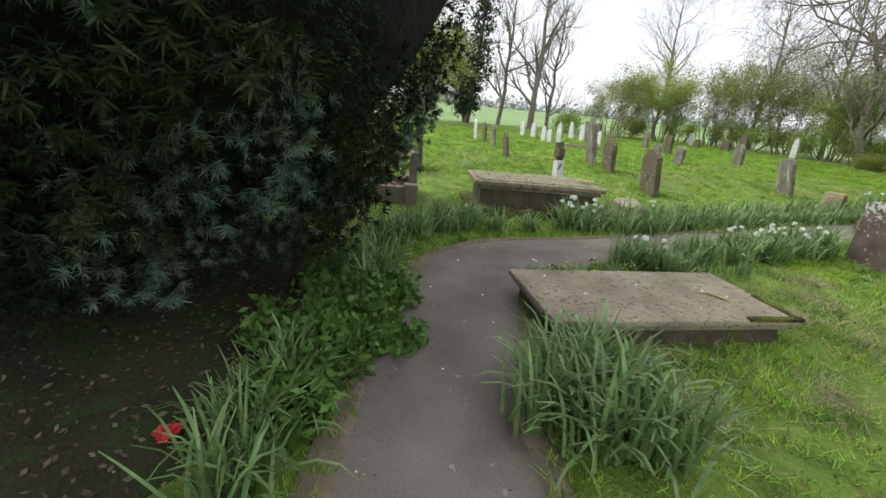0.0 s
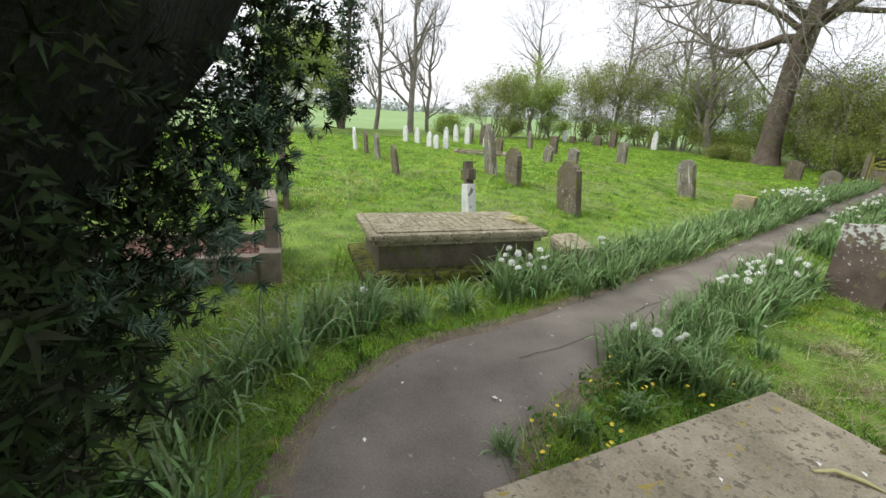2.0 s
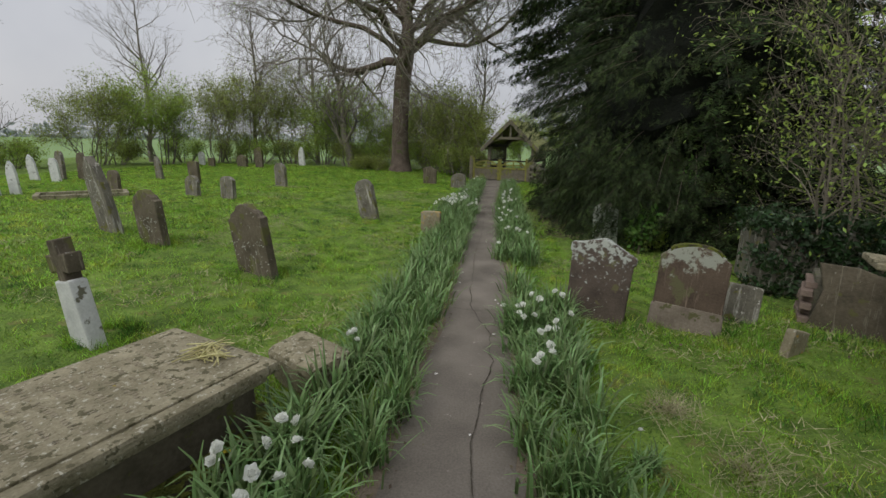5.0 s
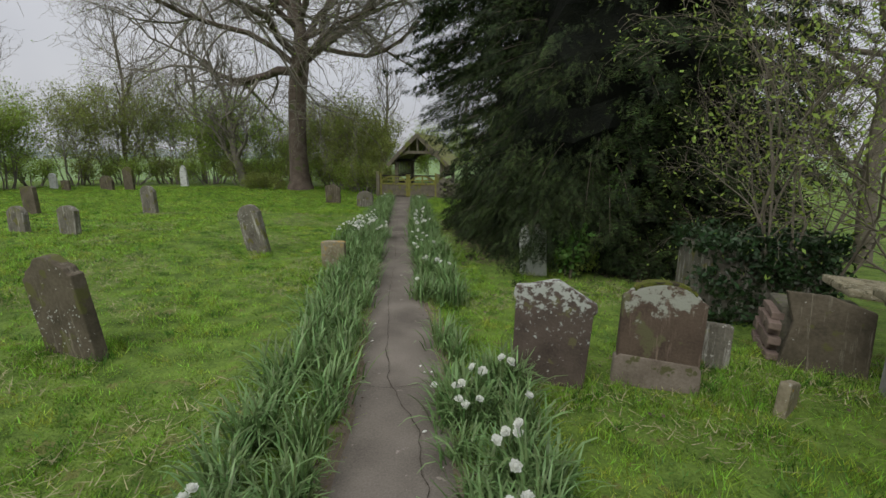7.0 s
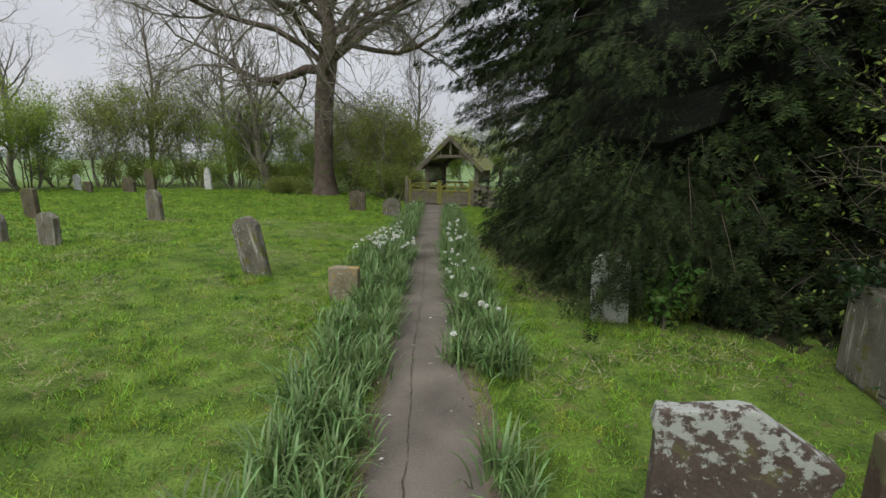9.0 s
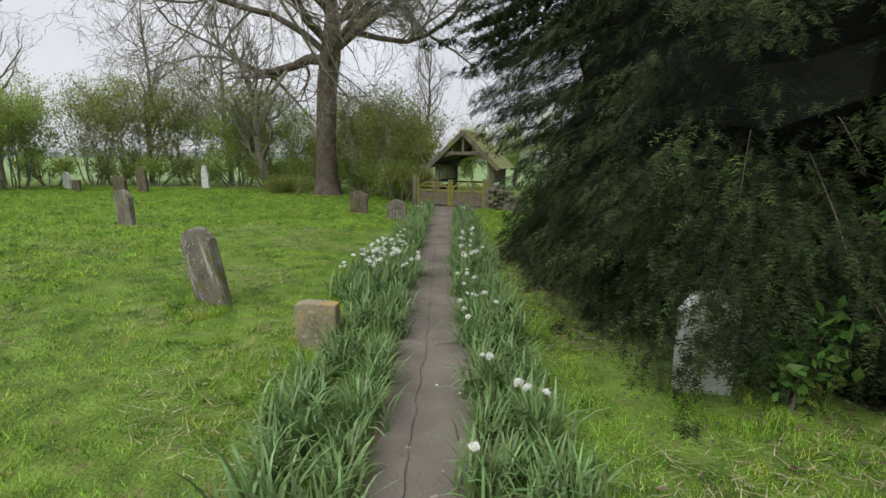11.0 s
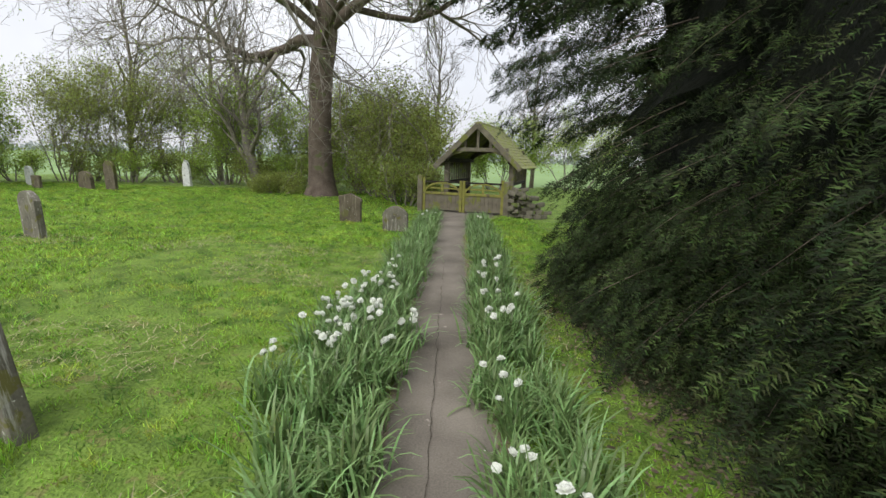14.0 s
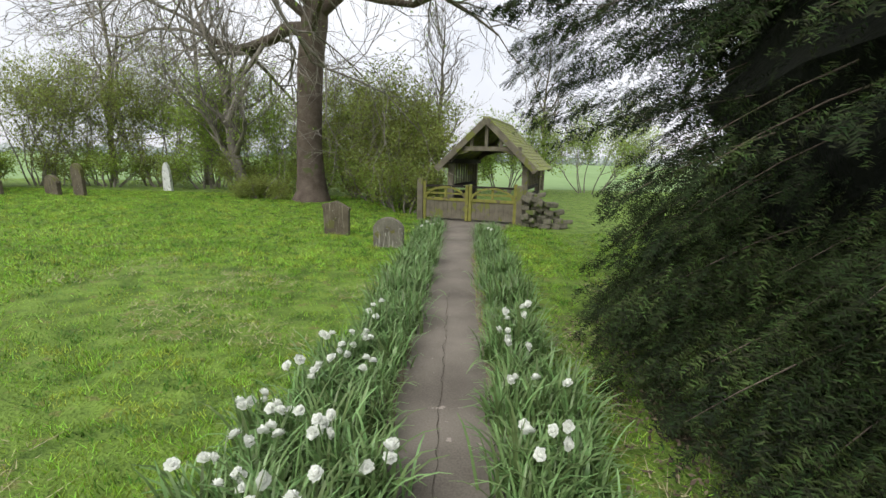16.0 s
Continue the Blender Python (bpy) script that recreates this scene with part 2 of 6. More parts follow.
M = {
    "redfoot": surface("worn_red_foot", (0.15, 0.12, 0.095), (0.26, 0.22, 0.18), 0.95, 6.0, 50.0, 0.8, spots=(0.11, 0.11, 0.05), spot_scale=7.0, spot_at=0.58),
    "celandine": surface("yellow_celandine", (0.75, 0.55, 0.03), (0.85, 0.68, 0.06), 0.5, 20.0, 60.0, 0.0),
    # Mossy stone, darkened to carry the shade below the tomb slabs.
    "sideshade": surface("shade_dark_stone_sides", (0.06, 0.052, 0.034), (0.14, 0.122, 0.085), 0.95, 5.0, 45.0, 0.8, spots=(0.10, 0.11, 0.03), spot_scale=6.0, spot_at=0.58),
    "lawn": surface("lawn_soil", (0.055, 0.10, 0.015), (0.20, 0.31, 0.052), 0.95, 3.2, 38.0, 1.0, spots=(0.17, 0.19, 0.055), spot_scale=5.5, spot_at=0.60, distance=0.07),
    # Mossy soil, with the yews' shade mixed into its dark colour.
    "earth": surface("earth_darkened_for_shade", (0.028, 0.027, 0.014), (0.06, 0.058, 0.027), 1.0, 1.6, 40.0, 0.9, spots=(0.035, 0.055, 0.015), spot_scale=4.0, spot_at=0.52, distance=0.04),
    "field": surface("crop_field", (0.15, 0.24, 0.085), (0.21, 0.31, 0.125), 0.95, 0.05, 0.9, 0.2),
    "blade": surface("grass_blade", (0.155, 0.29, 0.022), (0.36, 0.52, 0.066), 0.55, 0.5, 5.0, 0.0, spots=(0.065, 0.155, 0.014), spot_scale=3.2, spot_at=0.55, spots2=(0.40, 0.47, 0.065), spot2_scale=1.9, spot2_at=0.57, random_amount=0.65, translucent=0.3),
    "dry": surface("dry_grass", (0.25, 0.235, 0.12), (0.40, 0.37, 0.22), 0.9, 3.0, 30.0, 0.0, random_amount=0.3),
    "path": surface("worn_tarmac", (0.11, 0.096, 0.08), (0.23, 0.203, 0.172), 0.9, 1.7, 75.0, 0.8, spots=(0.32, 0.28, 0.245), spot_scale=11.0, spot_at=0.67, spots2=(0.34, 0.31, 0.28), spot2_scale=70.0, spot2_at=0.74, distance=0.008),
    "soil": surface("crumbled_soil", (0.12, 0.095, 0.07), (0.22, 0.18, 0.135), 1.0, 6.0, 60.0, 0.9, spots=(0.10, 0.13, 0.035), spot_scale=7.0, spot_at=0.6, distance=0.02),
    "crack": surface("crack_earth", (0.045, 0.038, 0.03), (0.09, 0.078, 0.06), 1.0, 30, 90, 0.2),
    "daff": surface("daffodil_leaf", (0.095, 0.185, 0.055), (0.27, 0.38, 0.155), 0.30, 3.0, 20.0, 0.0, random_amount=0.45, translucent=0.25),
    "petal": surface("white_petal", (0.84, 0.86, 0.80), (0.92, 0.93, 0.89), 0.6, 20.0, 60.0, 0.0, translucent=0.35),
    "corona": surface("yellow_corona", (0.75, 0.55, 0.10), (0.85, 0.65, 0.2), 0.6, 20.0, 60.0, 0.1),
    # One kind of needle in three colours: shaded, half lit and lit.
    "yewleaf": surface("yew_needles_shaded", (0.006, 0.012, 0.003), (0.024, 0.036, 0.008), 0.85, 1.6, 9.0, 0.0, random_amount=0.8, translucent=0.04),
    "yewlight": surface("yew_needles_half_lit", (0.014, 0.026, 0.006), (0.062, 0.085, 0.018), 0.7, 1.3, 9.0, 0.0, random_amount=0.8, translucent=0.1),
    "yewlit": surface("yew_needles_lit", (0.045, 0.09, 0.055), (0.145, 0.215, 0.14), 0.5, 1.2, 9.0, 0.0, random_amount=0.6, translucent=0.1),
    # Near black: the crown's inner shade put into a solid hull's colour.
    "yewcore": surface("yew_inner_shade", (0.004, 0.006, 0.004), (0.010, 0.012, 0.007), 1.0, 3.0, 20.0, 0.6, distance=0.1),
    "bark": surface("oak_bark", (0.07, 0.052, 0.042), (0.17, 0.135, 0.11), 0.95, 3.0, 26.0, 0.9, spots=(0.10, 0.11, 0.05), spot_scale=2.0, spot_at=0.6, distance=0.04),
    "twig": surface("twig_bark", (0.14, 0.125, 0.105), (0.28, 0.255, 0.22), 0.95, 5.0, 30.0, 0.2),
    "palebark": surface("pale_twig_bark", (0.11, 0.095, 0.072), (0.21, 0.185, 0.145), 0.95, 5.0, 30.0, 0.2),
    "ivy": surface("ivy_leaf", (0.014, 0.032, 0.010), (0.035, 0.065, 0.022), 0.4, 1.0, 8.0, 0.0, random_amount=0.5),
    "spring": surface("spring_leaf", (0.22, 0.31, 0.05), (0.40, 0.50, 0.12), 0.5, 0.6, 5.0, 0.0, random_amount=0.4, translucent=0.5),
    "olive": surface("hedge_leaf", (0.21, 0.25, 0.055), (0.36, 0.40, 0.12), 0.6, 0.5, 5.0, 0.0, random_amount=0.45, translucent=0.5),
    "nettle": surface("nettle_leaf", (0.07, 0.16, 0.03), (0.15, 0.27, 0.06), 0.5, 2.0, 12.0, 0.0, random_amount=0.35, translucent=0.25),
    "tomb": surface("weathered_limestone", (0.15, 0.133, 0.082), (0.34, 0.305, 0.21), 0.95, 6.0, 60.0, 1.0, spots=(0.43, 0.41, 0.33), spot_scale=36.0, spot_at=0.60, spots2=(0.11, 0.10, 0.058), spot2_scale=17.0, spot2_at=0.57, distance=0.016),
    "ledger": surface("ledger_stone", (0.19, 0.165, 0.11), (0.38, 0.335, 0.245), 0.95, 3.2, 70.0, 0.9, spots=(0.34, 0.27, 0.06), spot_scale=10.0, spot_at=0.65, spots2=(0.16, 0.142, 0.10), spot2_scale=26.0, spot2_at=0.57, distance=0.01),
    "moss": surface("moss", (0.045, 0.065, 0.012), (0.17, 0.175, 0.03), 1.0, 12.0, 60.0, 1.0, spots=(0.05, 0.042, 0.026), spot_scale=12.0, spot_at=0.52, distance=0.04),
    "red": surface("red_sandstone", (0.062, 0.047, 0.039), (0.125, 0.098, 0.08), 0.95, 5.0, 50.0, 0.8, spots=(0.44, 0.44, 0.40), spot_scale=24.0, spot_at=0.66, spots2=(0.13, 0.12, 0.06), spot2_scale=6.0, spot2_at=0.62, cap=(0.40, 0.42, 0.385), cap_z=0.46, cap_gain=0.38, cap_scale=15.0),
    "redE": surface("red_sandstone_smooth", (0.066, 0.046, 0.035), (0.13, 0.096, 0.071), 0.95, 4.0, 50.0, 0.7, spots=(0.46, 0.45, 0.40), spot_scale=13.0, spot_at=0.70, spots2=(0.12, 0.115, 0.06), spot2_scale=4.0, spot2_at=0.58, streak=(0.20, 0.15, 0.115), streak_at=0.55, cap=(0.33, 0.34, 0.29), cap_z=0.56, cap_gain=0.5, cap_scale=8.0),
    "lichen": surface("lichen_crust", (0.30, 0.32, 0.29), (0.52, 0.53, 0.48), 1.0, 14.0, 70.0, 0.8, spots=(0.13, 0.11, 0.09), spot_scale=16.0, spot_at=0.58),
    "grey": surface("grey_headstone", (0.085, 0.078, 0.062), (0.20, 0.185, 0.15), 0.95, 4.0, 40.0, 0.8, spots=(0.50, 0.49, 0.44), spot_scale=18.0, spot_at=0.655, spots2=(0.13, 0.125, 0.04), spot2_scale=5.0, spot2_at=0.58, streak=(0.40, 0.39, 0.35), streak_at=0.54),
    "brown": surface("brown_headstone", (0.062, 0.052, 0.036), (0.145, 0.122, 0.088), 0.95, 4.0, 40.0, 0.8, spots=(0.43, 0.42, 0.38), spot_scale=20.0, spot_at=0.67, spots2=(0.11, 0.11, 0.04), spot2_scale=3.0, spot2_at=0.57, streak=(0.24, 0.215, 0.165), streak_at=0.56),
    "white": surface("pale_headstone", (0.46, 0.47, 0.47), (0.66, 0.67, 0.66), 0.9, 5.0, 40.0, 0.3, spots=(0.22, 0.22, 0.20), spot_scale=9.0, spot_at=0.60, streak=(0.30, 0.30, 0.28), streak_at=0.60),
    "patchy": surface("white_flaking_stone", (0.40, 0.41, 0.41), (0.60, 0.61, 0.60), 0.9, 5.0, 50.0, 0.8, spots=(0.14, 0.135, 0.10), spot_scale=5.0, spot_at=0.62, cap=(0.20, 0.19, 0.15), cap_z=0.66, cap_gain=0.9, cap_scale=7.0),
    "orange": surface("orange_lichen_stone", (0.17, 0.145, 0.09), (0.32, 0.285, 0.20), 0.95, 5.0, 40.0, 0.8, spots=(0.42, 0.26, 0.06), spot_scale=9.0, spot_at=0.62, spots2=(0.42, 0.41, 0.36), spot2_scale=16.0, spot2_at=0.62, cap=(0.42, 0.27, 0.07), cap_z=0.32, cap_gain=0.35, cap_scale=6.0),
    "render": surface("grey_tomb_panel", (0.22, 0.21, 0.20), (0.34, 0.33, 0.31), 0.95, 4.0, 40.0, 0.4, spots=(0.08, 0.075, 0.07), spot_scale=5.0, spot_at=0.62, spots2=(0.5, 0.5, 0.47), spot2_scale=22.0, spot2_at=0.68),
    "brick": surface("old_brick", (0.15, 0.11, 0.092), (0.25, 0.19, 0.16), 0.95, 8.0, 50.0, 0.5, random_amount=0.2),
    "kerb": surface("brown_granite_kerb", (0.16, 0.13, 0.10), (0.25, 0.21, 0.165), 0.7, 10.0, 70.0, 0.2),
    "chips": surface("red_gravel_chips", (0.17, 0.09, 0.075), (0.30, 0.18, 0.155), 0.9, 30.0, 90.0, 0.6, random_amount=0.35),
    "timber": surface("weathered_oak_timber", (0.105, 0.092, 0.068), (0.20, 0.18, 0.135), 0.9, 5.0, 60.0, 0.5, spots=(0.16, 0.17, 0.05), spot_scale=3.0, spot_at=0.56),
    "mossytimber": surface("algae_timber", (0.16, 0.16, 0.035), (0.26, 0.25, 0.065), 0.9, 5.0, 60.0, 0.4, spots=(0.13, 0.11, 0.07), spot_scale=5.0, spot_at=0.58),
    # Near black for the shade under the lychgate roof; also the gates' top rails.
    "shadetimber": surface("dark_and_shaded_timber", (0.012, 0.010, 0.008), (0.035, 0.03, 0.023), 0.9, 5.0, 50.0, 0.4),
    "tile": surface("mossy_roof_tile", (0.15, 0.155, 0.075), (0.25, 0.25, 0.12), 0.95, 3.0, 40.0, 0.6, spots=(0.22, 0.25, 0.04), spot_scale=5.0, spot_at=0.53, random_amount=0.25),
    "wallstone": surface("rubble_stone", (0.07, 0.065, 0.05), (0.17, 0.155, 0.12), 0.95, 6.0, 40.0, 0.6, spots=(0.10, 0.12, 0.035), spot_scale=5.0, spot_at=0.56, random_amount=0.45),
    "straw": surface("cut_stalks", (0.42, 0.38, 0.17), (0.58, 0.54, 0.28), 0.8, 8.0, 40.0, 0.0, random_amount=0.2),
    "foil": surface("red_foil", (0.45, 0.02, 0.025), (0.60, 0.05, 0.05), 0.3, 12.0, 60.0, 0.3, spots=(0.75, 0.72, 0.70), spot_scale=20.0, spot_at=0.66),
    "litter": surface("leaf_litter", (0.07, 0.055, 0.035), (0.16, 0.125, 0.085), 0.9, 10.0, 60.0, 0.0, random_amount=0.5),
    # Foliage paled to grey, so that its colour carries the haze.
    "distance": surface("far_trees_hazed", (0.30, 0.33, 0.33), (0.38, 0.41, 0.40), 1.0, 0.05, 0.4, 0.0),
}


# ---- mesh helpers ----
def mesh_np(name, verts, faces, mat, smooth=False):
    """A mesh from arrays: verts n x 3, faces m x k."""
    verts, faces = np.asarray(verts, np.float32), np.asarray(faces, np.int32)
    me = bpy.data.meshes.new(name)
    m, k = faces.shape
    me.vertices.add(len(verts))
    me.vertices.foreach_set("co", verts.ravel())
    me.loops.add(m * k)
    me.loops.foreach_set("vertex_index", faces.ravel())
    me.polygons.add(m)
    me.polygons.foreach_set("loop_start", np.arange(0, m * k, k, dtype=np.int32))
    if smooth:
        me.polygons.foreach_set("use_smooth", np.ones(m, bool))
    me.update(calc_edges=True)
    me.materials.append(mat)
    return me


def part(name, data, mat=None, parent=None, label="", m=None):
    """Links a bmesh or mesh as ONE mesh object, under a thing or a part when one is given."""
    if isinstance(data, bmesh.types.BMesh):
        me = bpy.data.meshes.new(name)
        bmesh.ops.recalc_face_normals(data, faces=data.faces)
        data.to_mesh(me)
        data.free()
        me.materials.append(mat)
        data = me
    ob = new(name, data)
    if parent is not None:
        ob.parent = parent
    if m is not None:
        ob.matrix_basis = m
    if label:
        ob["label"] = label
    return ob


def thing(name, m, label, category, group="", kind=""):
    """An Empty at the thing's base, under which its parts go."""
    ob = new(name)
    ob.empty_display_size = 0.1
    ob.matrix_basis = m
    return tagged(ob, label, category, group, kind)


def block(size, at=(0, 0, 0), bevel=0.01, bm=None, turn=None, rough=0.0, seed=0):
    """A bevelled block, its centre at the given place, with a little unevenness."""
    own = bmesh.new()
    bmesh.ops.create_cube(own, size=1.0)
    bmesh.ops.scale(own, vec=size, verts=own.verts)
    if bevel:
        bmesh.ops.bevel(own, geom=own.edges[:], offset=min(bevel, min(size) * 0.3), segments=2, affect="EDGES", profile=0.6)
    if rough:
        wobble(own, rough, 4.0, seed)
    mm = Matrix.Translation(at) @ (turn if turn is not None else Matrix())
    bmesh.ops.transform(own, matrix=mm, verts=own.verts)
    if bm is None:
        return own
    tmp = bpy.data.meshes.new("tmp")
    own.to_mesh(tmp)
    own.free()
    bm.from_mesh(tmp)
    bpy.data.meshes.remove(tmp)
    return bm


def wobble(bm, amount, freq, seed):
    for v in bm.verts:
        d = noise.noise_vector(v.co * freq + Vector((seed * 3.1, seed * 1.7, 0)))
        v.co += d * amount


def slab(profile, depth, bevel=0.012, rough=0.006, seed=0, cuts=0):
    """An upright slab: the outline in x and z, extruded along y, with worn edges."""
    bm = bmesh.new()
    vs = [bm.verts.new((x, -depth / 2, z)) for x, z in profile]
    f = bm.faces.new(vs)
    r = bmesh.ops.extrude_face_region(bm, geom=[f])
    bmesh.ops.translate(bm, vec=(0, depth, 0), verts=[g for g in r["geom"] if isinstance(g, bmesh.types.BMVert)])
    bm.normal_update()
    edges = [e for e in bm.edges if len(e.link_faces) == 2 and e.calc_face_angle(0) > 0.5]
    bmesh.ops.bevel(bm, geom=edges, offset=bevel, segments=2, affect="EDGES", profile=0.6)
    wobble(bm, rough, 5.0, seed)
    return bm


def tubes(polys, sides):
    """Tapered tubes along polylines, as arrays. polys: (points n x 3, radii n)."""
    V, F, base = [], [], 0
    ang = np.linspace(0, 2 * np.pi, sides, endpoint=False)
    ca, sa = np.cos(ang), np.sin(ang)
    for pts, rad in polys:
        pts = np.asarray(pts, float)
        n = len(pts)
        t = np.gradient(pts, axis=0)
        t /= np.linalg.norm(t, axis=1, keepdims=True) + 1e-9
        ref = np.array([0.31, 0.95, 0.05]) if abs(t[0][2]) > 0.8 else np.array([0.05, 0.1, 1.0])
        u = np.cross(t, ref)
        u /= np.linalg.norm(u, axis=1, keepdims=True) + 1e-9
        v = np.cross(t, u)
        ring = pts[:, None] + (u[:, None] * ca[None, :, None] + v[:, None] * sa[None, :, None]) * np.asarray(rad)[:, None, None]
        V.append(ring.reshape(-1, 3))
        i = np.arange(n - 1)[:, None] * sides
        j = np.arange(sides)[None]
        a, b = base + i + j, base + i + (j + 1) % sides
        F.append(np.stack([a, b, b + sides, a + sides], -1).reshape(-1, 4))
        base += n * sides
    return np.concatenate(V), np.concatenate(F)


def smoothstep(a, b, v):
    t = np.clip((np.asarray(v, float) - a) / (b - a), 0, 1)
    return t * t * (3 - 2 * t)


def height(x, y):
    """The lie of the churchyard: level by the path, a little higher among the graves."""
    return 0.2 * smoothstep(1.5, 7, -np.asarray(x, float)) * (1 - 0.4 * smoothstep(12, 16, y))


def on_ground(x, y, dz=0.0):
    return float(height(x, y)) + dz


# ---- growth helpers ----
def grow(rng, start, heading, length, radius, levels, kids, spread, up=0.15, crook=0.25, out=None, level=0, shrink=0.62, droop=0.0, minr=0.004):
    """A branching skeleton of polylines with radii, limb by limb."""
    if out is None:
        out = []
    n = 6 if level < 2 else (4 if level < 4 else 3)
    pts, d = [np.array(start, float)], np.array(heading, float)
    d /= np.linalg.norm(d)
    for i in range(n):
        d = d + rng.normal(0, crook, 3) / (1.0 + 0.4 * (level == 0)) + np.array([0, 0, up - droop * level]) * 0.35
        d /= np.linalg.norm(d)
        pts.append(pts[-1] + d * length / n)
    end_r = max(radius * 0.45, minr * 0.6)
    rad = np.linspace(radius, end_r, n + 1)
    out.append((level, np.array(pts), rad))
    if level >= levels:
        return out
    k = kids[min(level, len(kids) - 1)]
    for j in range(k):
        f = rng.uniform(0.3, 1.0) if j else 1.0
        at = f * n
        i = min(int(at), n - 1)
        p = pts[i] + (pts[i + 1] - pts[i]) * (at - i)
        r = np.interp(at, np.arange(n + 1), rad)
        along_d = pts[i + 1] - pts[i]
        along_d /= np.linalg.norm(along_d)
        side = rng.normal(0, 1, 3)
        side -= side.dot(along_d) * along_d
        side /= np.linalg.norm(side)
        a = rng.uniform(0.55, 1.0) * spread
        nd = along_d * math.cos(a) + side * math.sin(a)
        grow(rng, p, nd, length * shrink * rng.uniform(0.7, 1.15), max(r * rng.uniform(0.5, 0.75), minr), levels, kids, spread, up, crook, out, level + 1, shrink, droop, minr)
    return out


def leaf_cloud(rng, centres, per, size, spread, mat, name="foliage", flat=0.6):
    """Many small leaves, each a bent quad, scattered round the given points."""
    c = np.repeat(np.asarray(centres, float), per, axis=0)
    n = len(c)
    c = c + rng.normal(0, spread, (n, 3)) * np.array([1, 1, 0.8])
    a = rng.normal(0, 1, (n, 3))
    a /= np.linalg.norm(a, axis=1, keepdims=True)
    b = rng.normal(0, 1, (n, 3)) + np.array([0, 0, flat])
    b -= (b * a).sum(1, keepdims=True) * a
    b /= np.linalg.norm(b, axis=1, keepdims=True) + 1e-9
    s = size * rng.uniform(0.6, 1.4, (n, 1))
    q = np.stack([c - a * s, c + b * s * 0.45, c + a * s, c - b * s * 0.45], 1)
    return mesh_np(name, q.reshape(-1, 3), np.arange(n * 4).reshape(-1, 4), mat)


def wood(parent, skel, mats, split=1, twig_sides=3):
    """Trunk, limbs and twigs as meshes of a tree."""
    low = [(p, r) for l, p, r in skel if l == 0]
    mid = [(p, r) for l, p, r in skel if 0 < l <= split]
    fine = [(p, r) for l, p, r in skel if l > split]
    for polys, sides, nm in ((low, 14, "trunk"), (mid, 7, "limb")):
        for q in polys:
            v, f = tubes([q], sides)
            part(nm, mesh_np(nm, v, f, mats[0], True), parent=parent)
    if fine:
        v, f = tubes(fine, twig_sides)
        tagged(part("twig_growth", mesh_np("twig_growth", v, f, mats[1]), parent=parent), kind="stuff")


def tips(skel, level):
    return [p[i] for l, p, r in skel if l >= level for i in range(1, len(p))]


def scatter(base_v, base_f, places, dirs, scales, rng):
    """Copies of one small shape at many places, pointing along dirs, as one set of arrays."""
    n = len(places)
    d = dirs / (np.linalg.norm(dirs, axis=1, keepdims=True) + 1e-9)
    r = rng.normal(0, 0.5, (n, 3)) + np.array([0, 0, 1.0])
    x = np.cross(d, r)
    x /= np.linalg.norm(x, axis=1, keepdims=True) + 1e-9
    z = np.cross(x, d)
    R = np.stack([x, d, z], -1) * scales[:, None, None]
    V = np.einsum("nij,vj->nvi", R, base_v) + places[:, None]
    F = base_f[None] + (np.arange(n) * len(base_v))[:, None, None]
    return V.reshape(-1, 3), F.reshape(-1, base_f.shape[1])




# ---- ground: one sheet to the horizon ----
xs = np.unique(np.concatenate([[-1500, -700, -350, -180, -110, -80, -65, -55, -48, -42], np.arange(-38, -12, 0.5), np.arange(-12, 8, 0.25), np.arange(8, 20, 1.0), [25, 35, 50, 80, 140, 300, 700, 1500]]))
ys = np.unique(np.concatenate([[-1500, -600, -250, -100, -50, -25, -15], np.arange(-11, 26, 0.25), np.arange(26, 48, 1.0), [55, 70, 100, 160, 300, 700, 1500]]))
gx, gy = np.meshgrid(xs, ys, indexing="ij")
gz = height(gx, gy)
near = (np.abs(gx) < 40) & (gy > -15) & (gy < 45)
bumps = np.array([noise.noise((x * 1.1, y * 1.1, 0.0)) * 0.03 + noise.noise((x * 3.0, y * 3.0, 5.0)) * 0.022 for x, y in zip(gx.ravel(), gy.ravel())]).reshape(gx.shape)
bumps *= np.where(gy > -1.6, smoothstep(0.35, 1.0, np.abs(gx + 0.28)), smoothstep(0.5, 1.1, np.abs((gx - 3.6) * 0.48 + (gy + 3.95) * 0.877)))
gz = gz + np.where(near, bumps, 0) - 0.012


def lie(x, y):
    """The height of the uneven turf at any place."""
    x, y = np.asarray(x, float), np.asarray(y, float)
    i = np.clip(np.searchsorted(xs, x) - 1, 0, len(xs) - 2)
    j = np.clip(np.searchsorted(ys, y) - 1, 0, len(ys) - 2)
    u, v = (x - xs[i]) / (xs[i + 1] - xs[i]), (y - ys[j]) / (ys[j + 1] - ys[j])
    return gz[i, j] * (1 - u) * (1 - v) + gz[i + 1, j] * u * (1 - v) + gz[i, j + 1] * (1 - u) * v + gz[i + 1, j + 1] * u * v


ny = len(ys)
gi = (np.arange(len(xs) - 1)[:, None] * ny + np.arange(ny - 1)[None]).ravel()
ground_me = mesh_np("ground", np.stack([gx.ravel(), gy.ravel(), gz.ravel()], 1), np.stack([gi, gi + ny, gi + ny + 1, gi + 1], 1), M["lawn"], True)
ground_me.materials.append(M["field"])


def outside(x, y):
    """Beyond the boundary of the churchyard lies the crop field."""
    return (x < -27 - 0.25 * (y - 10)) | (y > 36 + 0.1 * x) | (x > 30)


cx = (gx[:-1, :-1] + gx[1:, 1:]).ravel() / 2
cy = (gy[:-1, :-1] + gy[1:, 1:]).ravel() / 2
